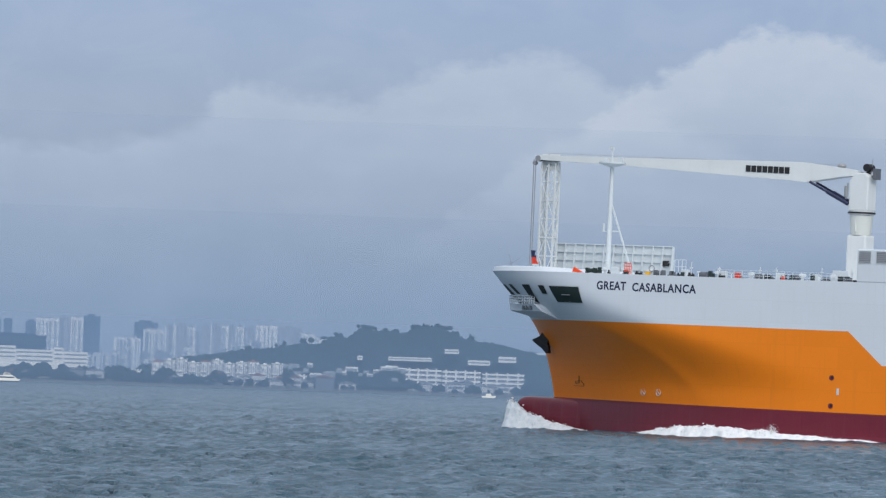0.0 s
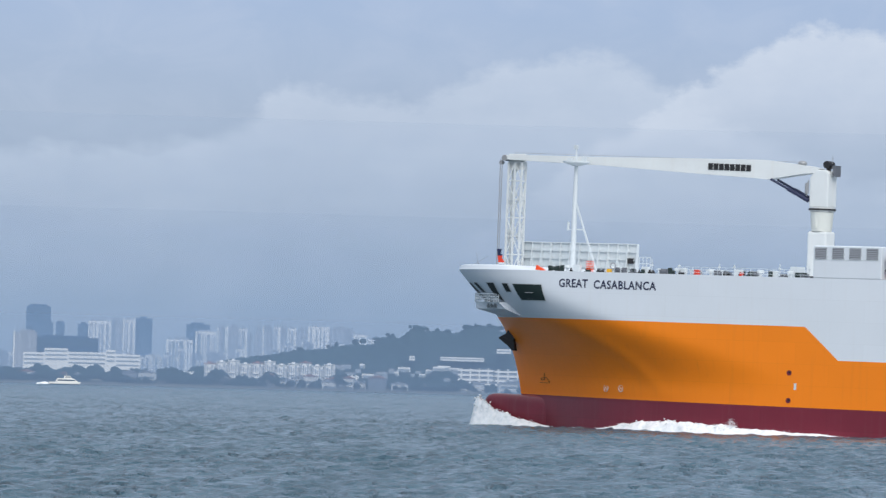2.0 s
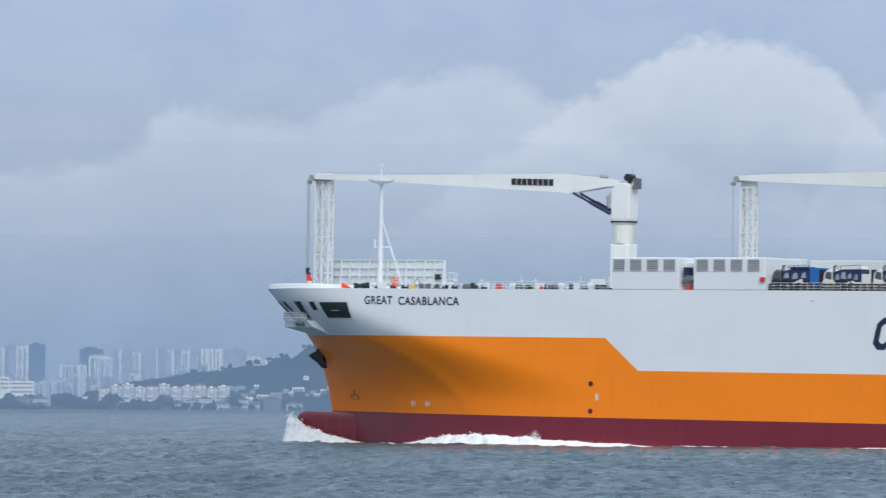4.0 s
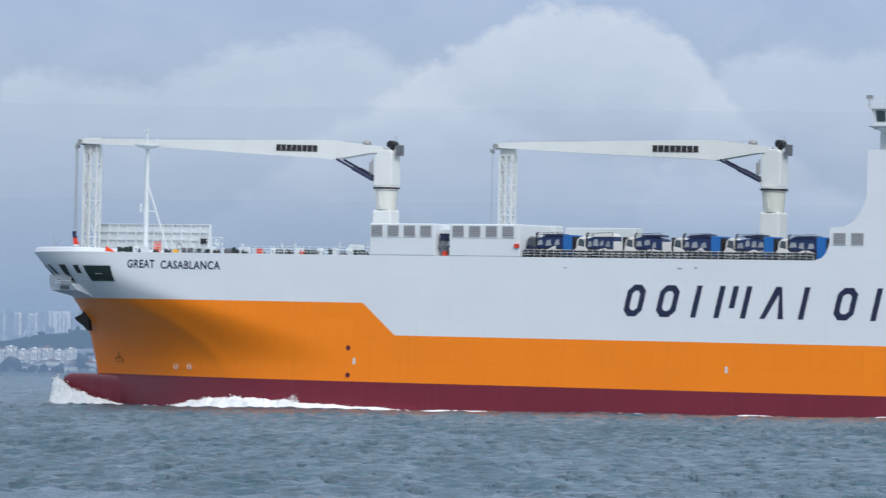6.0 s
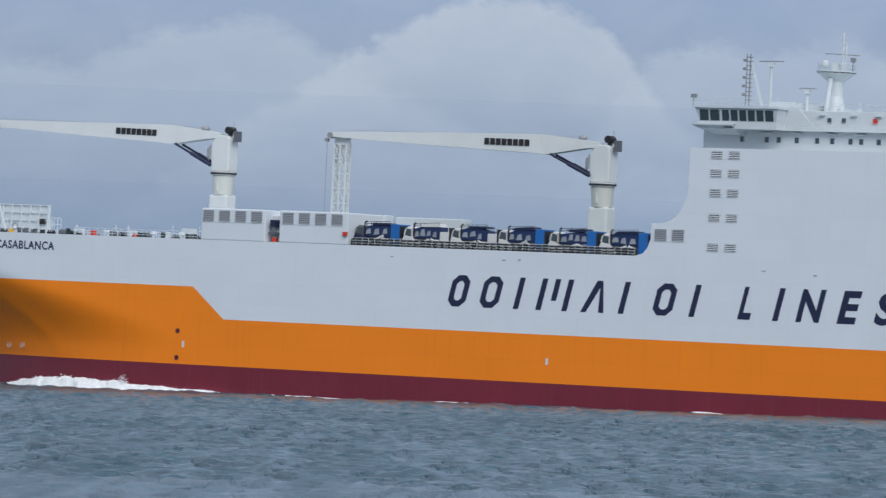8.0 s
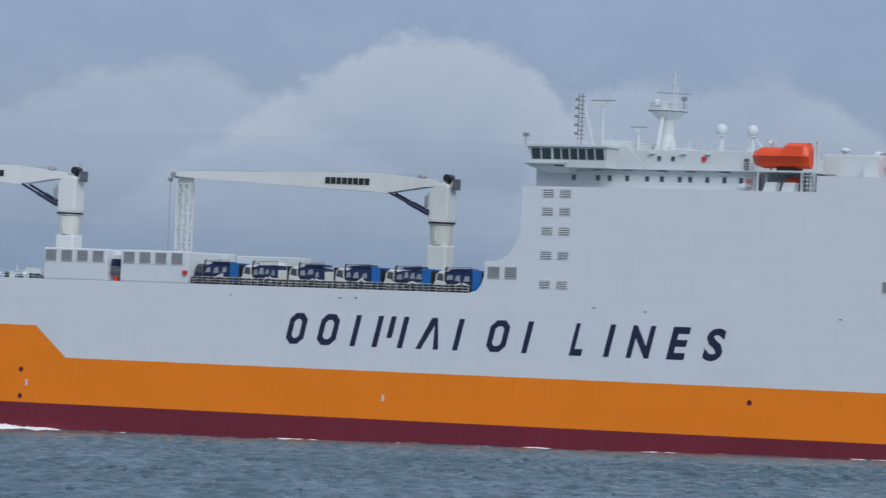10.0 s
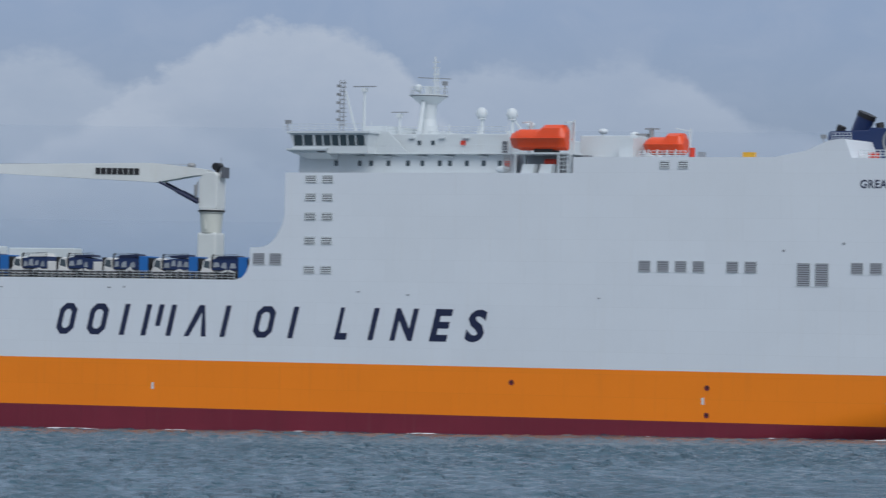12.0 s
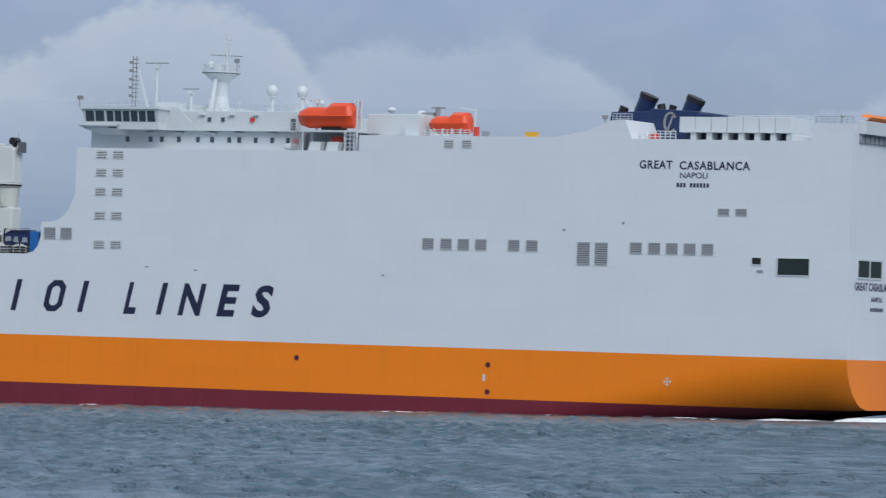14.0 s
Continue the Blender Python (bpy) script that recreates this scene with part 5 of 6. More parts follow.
# ---- funnel ----
def funnel():
    s = Shape().prism([(201.6, 33.0), (201.9, 34.4), (206.8, 34.5), (207.0, 34.85), (213.2, 34.55), (213.3, 34.3), (216.2, 34.15), (216.4, 33.6), (212.6, 33.5), (212.6, 31.0), (207.2, 31.0), (206.6, 33.0)], 8.0, 26.0)
    f = part("funnel", s, FUNNEL_BLUE, ship, "navy blue funnel casing with slanted exhausts", bevel=0.1)
    for a, b, r in (((203.4, 13, 34.0), (204.4, 13, 36.3), 1.05), ((209.6, 13, 34.0), (210.5, 13, 36.0), 1.05), ((202.2, 10, 34.0), (202.5, 10, 34.7), 0.5), ((207.7, 10, 34.2), (207.5, 10, 35.0), 0.45), ((208.7, 10, 34.3), (208.9, 10, 34.9), 0.4)):
        s = Shape().tube(a, b, r, r * 1.05, 16)
        d = (Vector(b) - Vector(a)).normalized()
        part("exhaust_mouth", Shape().tube(Vector(b) - d * 0.1, Vector(b) + d * 0.45, r * 1.12, r * 1.12, 16), BLACK, f, smooth=0.6)
        part("exhaust_pipe", s, FUNNEL_BLUE if r > 0.7 else BLACK, f, "dark slanted exhaust pipe", smooth=0.6)
    # pale plain emblem: a bent band
    s = Shape()
    pts = [(209.6 + 0.75 * math.cos(t), 7.9, 33.2 + 1.15 * math.sin(t)) for t in (0.5 + 0.42 * i for i in range(13))]
    for p, q in zip(pts, pts[1:]):
        s.beam(p, q, 0.05, 0.28)
    s.beam((210.0, 7.9, 34.2), (209.0, 7.9, 31.6), 0.05, 0.22)
    part("emblem", s, STEEL, f, "pale plain curved emblem")
    for a, b, n, h, r in (((204.4, 3.0, 33.05), (206.9, 3.0, 33.05), 5, 0.9, 0.03), ((208.4, 2.0, 30.9), (213.0, 2.0, 30.9), 7, 1.0, 0.05), ((217.0, 8.0, 33.6), (228.5, 8.0, 33.6), 8, 0.5, 0.035)):
        part("funnel_rail", rail(Shape(), a, b, n, h, r, 3), HOUSE_WHITE, ship)
    part("valve_wheel", Shape().box(209.1, 210.2, 3, 3.6, 31.0, 31.7), RED, ship)
    for i in range(7):
        x = 213.0 + 2.02 * i
        s = Shape().box(x, x + 1.96, 3.0, 10.0, 31.85, 33.65)
        s.box(x + 1.25, x + 1.96, 3.4, 10.0, 30.85, 31.85)
        vent = part("vent_trunk", s, HOUSE_WHITE, ship, "white vent trunk panel", bevel=0.03)
        # a navy box fills the gap, its shade put in as colour
        part("vent_gap", Shape().box(x + 0.02, x + 1.22, 5.0, 9.5, 30.85, 31.85), NAVY, vent)
    part("trunk_end", Shape().prism([(227.2, 30.85), (231.5, 30.85), (231.0, 31.1), (227.2, 31.8)], 3.0, 9.0), HOUSE_WHITE, ship)
    s = Shape().box(236.0, 236.9, 1.8, 15.0, 31.75, 33.3)
    house = part("stern_boat_cradle", s, HOUSE_WHITE, ship, "white cradle of the stern boat", bevel=0.06)
    for i in range(9):
        part("vent_gap", Shape().box(236.0, 236.3, 2.0 + 1.4 * i, 3.0 + 1.4 * i, 30.8, 31.7), GREY, house)
    boat_rows = [[(236.1 + 0.9 * math.sin(math.pi * k / 6), y, 33.3 + 0.85 * w * (1 - math.cos(math.pi * k / 6)) / 2) for k in range(7)] for y, w in ((2.2, 0.5), (2.6, 0.85), (3.4, 1.0), (9.0, 1.0), (13.0, 1.0), (14.6, 0.7))]
    part("stern_boat", Shape().grid(boat_rows), BOAT_ORANGE, house, "orange stern boat", smooth=0.8)
    s = Shape().tube((203.4, 3.0, 31.9), (203.4, 3.0, 33.6), 0.06, n=5).box(203.1, 203.7, 2.8, 3.2, 33.3, 33.75)
    part("deck_lamp", s, STEEL, ship)
    s = Shape().tube((232.2, 6, 32.8), (232.2, 6, 34.0), 0.05, n=5).ball((232.2, 6, 34.0), 0.25, 0.25, 0.2)
    part("deck_lamp", s, STEEL, ship)
    part("ensign_staff", Shape().tube((236, 6, 32.8), (236, 6, 33.9), 0.05, n=5), STEEL, ship)
    rr = rail(Shape(), (231.2, 0.6, 32.8), (235.8, 0.6, 32.8), 6, 0.9, 0.025, 3)
    part("deck_rail", rr, STEEL, ship)


funnel()


# ---- truck deck ----
def truck_deck():
    part("truck_deck", Shape().box(85.6, 128.2, 0.25, 35.75, 14.3, 14.75), DECK, ship, "dark green open truck deck")
    part("deck_wall", Shape().box(85.4, 85.6, 0.25, 8, 14.7, 15.9), HOUSE_WHITE, ship)
    r = Shape()
    rail(r, (85.7, 0.4, 15.85), (126.0, 0.4, 15.85), 44, 1.0, 0.026, 3)
    part("deck_rail", r, HOUSE_WHITE, ship, "white railing along the truck deck")
    c = Shape()
    rail(c, (85.7, 0.9, 14.75), (126.0, 0.9, 14.75), 40, 1.9, 0.14, 5)
    part("lashing_rail", c, BLACK, ship, "dark lashing rail along the truck deck")
    part("starboard_house", Shape().box(73.5, 82.6, 14, 16, 15.9, 20.1), HOUSE_WHITE, ship, bevel=0.1)
    part("starboard_house", Shape().box(84.0, 94.0, 14, 16, 14.75, 19.9), HOUSE_WHITE, ship, bevel=0.1)
    # things in the gap between the fan houses
    part("gap_gear", Shape().box(73.8, 74.6, 0.5, 1.5, 17.8, 18.7), NAVY, ship)
    part("gap_gear", Shape().tube((74.3, 1.0, 15.9), (74.3, 1.0, 16.5), 0.36, n=12), RED, ship)
    part("gap_gear", Shape().box(73.6, 75.0, 0.5, 1.5, 16.9, 17.2), GREYDARK, ship)
    part("side_lamp", Shape().box(85.0, 85.6, -0.3, 0.0, 17.0, 17.5), RED, ship, "red side lamp box")


truck_deck()


PALEGLASS = material("pale_cab_glass", (0.33, 0.36, 0.39), 0.2, spec=0.7, vary=0.4)


def truck(rear, lead, seed, label):
    """Lorry with a machine on its bed, heading towards the bow; x forward is minus."""
    rnd = random.Random(seed)
    u = lambda a, b: rnd.uniform(a, b)
    t = thing("truck", label, "truck", "trucks on deck")
    part("chassis", Shape().box(0.4, 6.7, -0.45, 0.45, 0.75, 1.05), BLACK, t)
    cb = part("cab", Shape().prism([(0.0, 0.8), (u(2.2, 2.9), 0.8), (2.2, 1.6), (1.4, u(2.2, 2.5)), (0.3, 2.75), (0.02, 2.2)], -1.22, 1.22), NAVY if lead else TRUCKWHITE, t, bevel=0.06)
    part("cab_top", Shape().prism([(0.12, 2.7), (1.4, 2.4), (1.3, 3.6), (0.75, 3.75), (0.3, 3.4)], -1.16, 1.16), GREYDARK if lead else TRUCKWHITE, cb, bevel=0.05)
    part("side_window", Shape().prism([(0.35, 2.65), (1.3, 2.5), (1.25, 3.4), (0.55, 3.5)], -1.21, -1.15), GLASS, cb)
    part("windscreen", Shape().add([(0.1, -1.0, 2.75), (0.1, 1.0, 2.75), (0.29, 0.95, 3.35), (0.29, -0.95, 3.35)], [(0, 1, 2, 3)]), GLASS, cb)
    lb = part("load_bed", Shape().box(2.3, 5.3, -1.16, 1.16, 1.05, 2.3), BLACK, t, "dark load bed with gear", bevel=0.05)
    part("machine_house", Shape().prism([(1.5, 2.3), (5.3, 2.3), (5.3, u(3.5, 3.9)), (4.2, u(3.7, 4.0)), (2.6, u(3.6, 3.95)), (1.5, u(3.3, 3.7))], -1.05, 1.05), FUNNEL_BLUE, lb, bevel=0.08)
    part("machine_roof", Shape().prism([(1.9 + u(0, 1), 3.75), (5.2, 3.8), (5.0, 4.1 + u(-0.1, 0.15)), (2.6, 4.05)], -1.15, 0.9), TRUCKWHITE if rear is TRUCKWHITE and seed % 2 else NAVY, lb)
    x = 1.7
    while x < 4.7:
        w = u(0.55, 0.95)
        z = u(2.5, 2.75)
        part("machine_window", Shape().prism([(x, z), (x + w, z + u(-0.15, 0.1)), (x + w * 0.85, z + u(0.6, 0.8)), (x + 0.2, z + u(0.5, 0.75))], -1.12, -1.04), PALEGLASS, lb)
        x += w + u(0.18, 0.5)
    part("boom", Shape().beam((u(2.0, 2.5), -1.2, u(1.3, 1.7)), (u(3.6, 4.4), -1.2, u(2.2, 2.5)), 0.36, 0.2).beam((4.1, -1.22, 2.3), (5.2, -1.22, u(1.4, 1.9)), 0.24, 0.2), TRUCKWHITE, lb)
    part("counterweight", Shape().prism([(u(3.4, 4.0), 1.3), (5.3, 1.2), (5.3, u(1.9, 2.4)), (4.4, 2.2)], -1.26, -0.6), TRUCKWHITE if rear is TRUCKWHITE else STEEL, lb, bevel=0.05)
    part("handrail", rail(Shape(), (1.8, -1.1, 3.7), (5.2, -1.1, 3.85), 5, 0.45, 0.03, 2), BLACK, lb)
    part("exhaust_stack", Shape().tube((1.55, -1.05, 2.6), (1.55, -1.05, 4.1), 0.1, n=8).tube((1.55, -1.05, 4.1), (1.8, -1.05, 4.25), 0.09, n=8), BLACK, lb)
    part("rear_box", Shape().box(5.4, 6.75, -1.24, 1.24, 1.05, 3.95 if rear is BLUE else 3.2), rear, t, bevel=0.05)
    part("tail_post", Shape().box(6.72, 6.98, -1.26, 1.2, 0.9, 3.75), BLACK, t)
    for x in (1.0, 4.6, 5.9):
        for y in (-1.0, 1.0):
            w = part("wheel", Shape().tube((x, y - 0.15, 0.5), (x, y + 0.15, 0.5), 0.5, n=16), RUBBER, t)
            part("rim", Shape().tube((x, y - 0.17, 0.5), (x, y + 0.17, 0.5), 0.25, n=10), STEEL, w)
    return t


carried_things = []
for seed, (x, rear, lead, label) in enumerate((
        (86.0, BLUE, True, "dark-nosed lorry with a blue rear box lashed on deck"),
        (93.1, TRUCKWHITE, False, "white lorry with a dark machine lashed on deck"),
        (99.9, TRUCKWHITE, False, "white lorry with a dark machine lashed on deck"),
        (106.6, BLUE, False, "white-cabbed lorry with a blue rear box lashed on deck"),
        (113.8, BLUE, False, "white-cabbed lorry with a blue rear box lashed on deck"),
        (120.9, BLUE, False, "white-cabbed lorry with a blue rear box lashed on deck"))):
    local = pose(x - 0.4, 2.6, 14.75)
    ob = truck(rear, lead, seed, label)
    ob.matrix_basis = local
    carried_things.append((ob, local))
tarp = tagged(new("covered_load", Shape().prism([(0, 0), (4.3, 0), (4.6, 1.5), (4.6, 3.2), (0.2, 3.5)], -1.2, 1.2).mesh("covered_load", BLUE, bevel=0.15)), "load under a blue cover beside the trucks", "cargo")
local = pose(123.6, 5.4, 14.75)
tarp.matrix_basis = local
carried_things.append((tarp, local))


# ---- foam round the hull ----
def foam_material():
    m = bpy.data.materials.new("sea_foam")
    m.use_nodes = True
    tr = m.node_tree
    b = tr.nodes["Principled BSDF"]
    v = tr.nodes.new("ShaderNodeTexCoord").outputs["Object"]
    n = noise_node(tr, v, 1.7, 6, 0.65)
    tr.links.new(mix(tr, ramp(tr, n, [(0.3, 0.0), (0.6, 1.0)]), (0.66, 0.72, 0.75), (0.90, 0.92, 0.93)), b.inputs["Base Color"])
    b.inputs["Roughness"].default_value = 0.75
    bp = nd(tr, "ShaderNodeBump", Strength=0.5, Distance=0.12)
    tr.links.new(n, bp.inputs["Height"])
    tr.links.new(bp.outputs[0], b.inputs["Normal"])
    return m


FOAM = foam_material()
water_z = lambda x: -4.15 + SEA_Z + 0.0135 * x      # the sea's level in the ship's own space
carried_foam = []


def foam_ridge(path, label, width=1.6, seed=1, step=0.22, name="bow_wave", spray=0, plumes=()):
    """A breaking ridge of foam along a path of (x, y, height)."""
    rnd = random.Random(seed)
    pts = []
    for (ax, ay, ah), (bx, by, bh) in zip(path, path[1:]):
        n = max(2, int(math.hypot(bx - ax, by - ay) / step))
        pts += [(ax + (bx - ax) * i / n, ay + (by - ay) * i / n, ah + (bh - ah) * i / n) for i in range(n)]
    pts.append(path[-1])
    rows = []
    for i, (x, y, h) in enumerate(pts):
        x2, y2 = pts[min(i + 1, len(pts) - 1)][:2]
        x1, y1 = pts[max(i - 1, 0)][:2]
        d = Vector((x2 - x1, y2 - y1, 0)).normalized()
        o = Vector((d.y, -d.x, 0))                       # outwards, to port
        if o.y > 0:
            o = -o
        rag = 0.6 + 0.6 * noise.noise((x * 0.45 + seed, y * 0.45, 3.0)) + 0.22 * noise.noise((x * 1.7, y * 1.7, seed))
        hh = h * max(0.3, 0.62 + 0.30 * rag)
        w = width * (0.35 + 0.65 * min(1.0, h)) * (0.8 + 0.5 * noise.noise((x * 0.5, seed, 1.0)))
        base = Vector((x, y, water_z(x) - 0.15))
        row = []
        for k, (f, g) in enumerate(((1.0, 0.0), (0.85, 0.16), (0.62, 0.42), (0.38, 0.72), (0.12, 0.97), (-0.12, 1.0), (-0.4, 0.75), (-0.75, 0.3), (-1.0, 0.0))):
            j = 0.11 * noise.noise((x * 1.3, k * 0.7, seed * 3.1)) + 0.05 * noise.noise((x * 4.0, k * 1.3, seed))
            row.append(tuple(base + o * (f * w + j) + Vector((0, 0, max(0.0, (g + j * (1.0 if 0 < k < 8 else 0))) * hh + 0.12))))
        rows.append(row)
    s = Shape().grid(rows)
    # froth: small ragged lumps over the ridge, with a few drops thrown clear
    for _ in range(spray):
        row = rows[min(len(rows) - 1, int(rnd.random() * len(rows)))]
        q = row[rnd.choice((1, 2, 3, 4, 4, 5))]
        tall = q[2] - row[0][2]
        r = rnd.uniform(0.03, 0.07) + 0.03 * min(2.5, tall) * rnd.random()
        s.ball((q[0] + rnd.gauss(0, 0.25), q[1] + rnd.gauss(0, 0.1), q[2] + rnd.gauss(0, 0.05 + 0.035 * tall)), r * rnd.uniform(1, 1.8), r, r * rnd.uniform(0.6, 1.0), 6, 4)
    for px, ph in plumes:
        y0 = min(path, key=lambda q: abs(q[0] - px))[1]
        for _ in range(320):
            u = rnd.random() ** 1.5
            r = rnd.uniform(0.03, 0.10) * (1.15 - u)
            s.ball((px + rnd.gauss(0.5 * u, 0.75 * (1.15 - u)), y0 - 0.3 + rnd.gauss(0, 0.3), water_z(px) + 0.4 + ph * u), r * 1.2, r, r, 6, 4)
    ob = thing(name, label, "foam", data=s.mesh(name, FOAM, smooth=1.2), kind="stuff")
    carried_foam.append(ob)
    return ob


def side_y(x, off):
    return 18 - half_breadth(x, -3.3) - off


foam_ridge([(5.8, 21.6, 1.2), (4.6, 20.8, 2.6), (3.9, 19.6, 3.4), (3.5, 18.2, 4.0), (3.9, 16.8, 4.3), (5.1, 15.8, 4.3), (6.6, 15.3, 3.9), (8.0, 14.9, 3.0), (9.8, 14.4, 2.1), (11.8, 13.8, 1.6), (14.3, 13.0, 1.1), (17.0, 12.2, 0.6), (19.5, 11.6, 0.05)], "white breaking bow wave heaped against the bulb", 1.3, 2, 0.2, spray=260)
foam_ridge([(x, side_y(x, 0.7), h) for x, h in ((22.0, 0.05), (23.5, 0.3), (26.0, 0.25), (27.0, 0.02))], "thin white foam line at the waterline", 0.5, 5)
foam_ridge([(x, side_y(x, 0.9), h) for x, h in ((28.0, 0.05), (31, 0.5), (35, 1.15), (39, 1.6), (43, 1.85), (47, 1.7), (51, 1.45), (55, 1.15), (60, 0.8), (65, 0.6), (71, 0.08))], "long white breaking side wave along the hull", 1.5, 3, 0.2, spray=300, plumes=((52.8, 1.6),))
for i, (a, b, h) in enumerate(((70.5, 86.0, 0.5), (97, 109, 0.45), (116, 122, 0.4), (134.0, 140.0, 0.42), (150, 158, 0.36), (174, 188, 0.34), (197, 203, 0.34), (211, 222, 0.4), (224, 236, 0.55))):
    foam_ridge([(a, -0.35, 0.04), (a * 0.7 + b * 0.3, -0.5, h * 0.6), (a * 0.35 + b * 0.65, -0.5, h * 0.5), (b, -0.4, 0.04)], "thin white foam line at the waterline", 0.55, 11 + i)
foam_ridge([(234.5, 1.0, 0.3), (237.5, 0.6, 0.75), (241, 0.2, 0.6), (246, -0.6, 0.5), (252, -1.6, 0.3), (258, -2.4, 0.05)], "white churned wake astern", 1.8, 31, 0.25, "wake")
foam_ridge([(237.0, 4.0, 0.6), (241, 6.0, 0.8), (247, 8.0, 0.6), (256, 10.0, 0.3)], "white churned wake astern", 2.6, 33, 0.25, "wake")


# ---- the far shore ----
SHORE = 2420.0


def polar(az, r, z=0.0):
    return Vector((r * math.sin(radians(az)), r * math.cos(radians(az)), z))


def height(el, r):
    return EYE[2] + r * math.tan(radians(el))


FOREST = material("far_woodland", (0.022, 0.048, 0.050), 0.9, blotch=0.75, blotch_scale=0.10, grain=0.5, grain_scale=0.25, spec=0.1)
EARTH = material("far_shore_ground", (0.12, 0.12, 0.10), 0.9, blotch=0.2, blotch_scale=0.02)
WALLS = [material("far_white_render", (0.74, 0.74, 0.72), 0.8, blotch_scale=0.05), material("far_grey_render", (0.27, 0.29, 0.33), 0.8, blotch_scale=0.05), material("far_blue_glass", (0.03, 0.075, 0.15), 0.3, blotch_scale=0.05)]
PANE_DARK = material("far_dark_glass", (0.045, 0.09, 0.15), 0.25)
PANE = material("far_window_band", (0.22, 0.26, 0.30), 0.4)
ROOF = material("far_red_tile", (0.30, 0.13, 0.09), 0.8)


def build_shore():
    s = Shape()
    az = [-52 + 0.5 * i for i in range(75)]
    rows = [[tuple(polar(a, r, z)) for a in az] for r, z in ((SHORE - 6, -0.9), (SHORE, 1.0), (SHORE + 60, 1.8), (SHORE + 700, 4.0), (4800, 8.0))]
    s.grid(rows)
    thing("ground", "low wooded far shore of the strait", "shore", kind="structure", data=s.mesh("ground", EARTH))


def clump(s, c, rx, rz, rnd):
    """A ragged low crown."""
    n, ring = 6, []
    for j, (f, g) in enumerate(((0.75, -0.5), (1.0, 0.1), (0.7, 0.65))):
        for i in range(n):
            t = 2 * math.pi * (i + 0.5 * j) / n
            q = f * rnd.uniform(0.75, 1.2)
            ring.append((c[0] + rx * q * math.cos(t), c[1] + rx * q * math.sin(t), c[2] + rz * (g + rnd.uniform(-0.15, 0.15))))
    ring.append((c[0], c[1], c[2] + rz * rnd.uniform(0.85, 1.1)))
    fs = [(j * n + i, j * n + (i + 1) % n, (j + 1) * n + (i + 1) % n, (j + 1) * n + i) for j in range(2) for i in range(n)]
    fs += [(2 * n + i, 2 * n + (i + 1) % n, 3 * n) for i in range(n)]
    s.add(ring, fs)


def woods():
    rnd = random.Random(8)
    ridge = [(-37.2, 0.12), (-36.7, 0.24), (-36.16, 0.32), (-35.84, 0.36), (-35.31, 0.45), (-35.16, 0.43), (-34.97, 0.53), (-34.81, 0.52), (-34.69, 0.62), (-34.45, 0.60), (-34.2, 0.60), (-34.03, 0.655), (-33.77, 0.66), (-33.5, 0.56), (-33.1, 0.50), (-32.4, 0.36), (-31, 0.2), (-29, 0.1)]

    def top(a):
        for (a0, e0), (a1, e1) in zip(ridge, ridge[1:]):
            if a0 <= a <= a1:
                return e0 + (e1 - e0) * (a - a0) / (a1 - a0)
        return 0.05
    s, R = Shape(), 3350.0
    hill = lambda a, r: max(0.0, height(top(a), R) - 5) * max(0.0, 1 - ((r - R) / 330.0) ** 2) + 3
    rows = [[tuple(polar(a, r, hill(a, r) - 3)) for a in [-37.2 + 0.1 * i for i in range(83)]] for r in (3020, 3080, 3150, 3220, 3290, 3350, 3420, 3560, 3680)]
    s.grid(rows)
    for _ in range(8500):
        a, r = rnd.uniform(-37.2, -29.2), R - 325 * rnd.random() ** 0.8 + 20
        h = hill(a, r)
        k = rnd.uniform(1.8, 4.6)
        clump(s, polar(a, r, h - 1.5), k, k * rnd.uniform(0.45, 0.75), rnd)
    for a in (-34.69, -34.64, -34.6, -34.55, -34.03, -33.97, -33.85, -33.78, -33.72, -33.6, -33.4, -34.97, -34.3, -34.4, -35.3, -35.07, -35.6, -36.0):
        for _ in range(5):
            clump(s, polar(a + rnd.uniform(-0.06, 0.06), R, height(top(a), R) + rnd.uniform(-3, 1.0)), rnd.uniform(1.2, 3), rnd.uniform(1.2, 2.4), rnd)
    thing("wooded_hill", "dark green tree-covered hill behind the shore", "hill", kind="stuff", data=s.mesh("wooded_hill", FOREST))
    s = Shape()
    for _ in range(5200):
        a = rnd.uniform(-47, -29)
        deep = rnd.random()
        r = SHORE + 8 + 90 * deep
        if -34.2 < a < -32.9 and rnd.random() < 0.8:
            continue
        big = noise.noise((a * 5.0, 0.0, 2.0))
        k = rnd.uniform(1.0, 2.6) * (1 + 0.4 * big)
        clump(s, polar(a, r, 1.2 + k * rnd.uniform(0.2, 0.8) + 4.0 * max(0, big) + (4.0 if a < -37.1 else 1.5) * deep), k, k * rnd.uniform(0.7, 1.2), rnd)
    thing("shore_trees", "dark belt of trees along the far waterfront", "trees", kind="stuff", data=s.mesh("shore_trees", FOREST))


RECESS = material("far_balcony_recess_shade", (0.34, 0.37, 0.42), 0.7, blotch_scale=0.05)


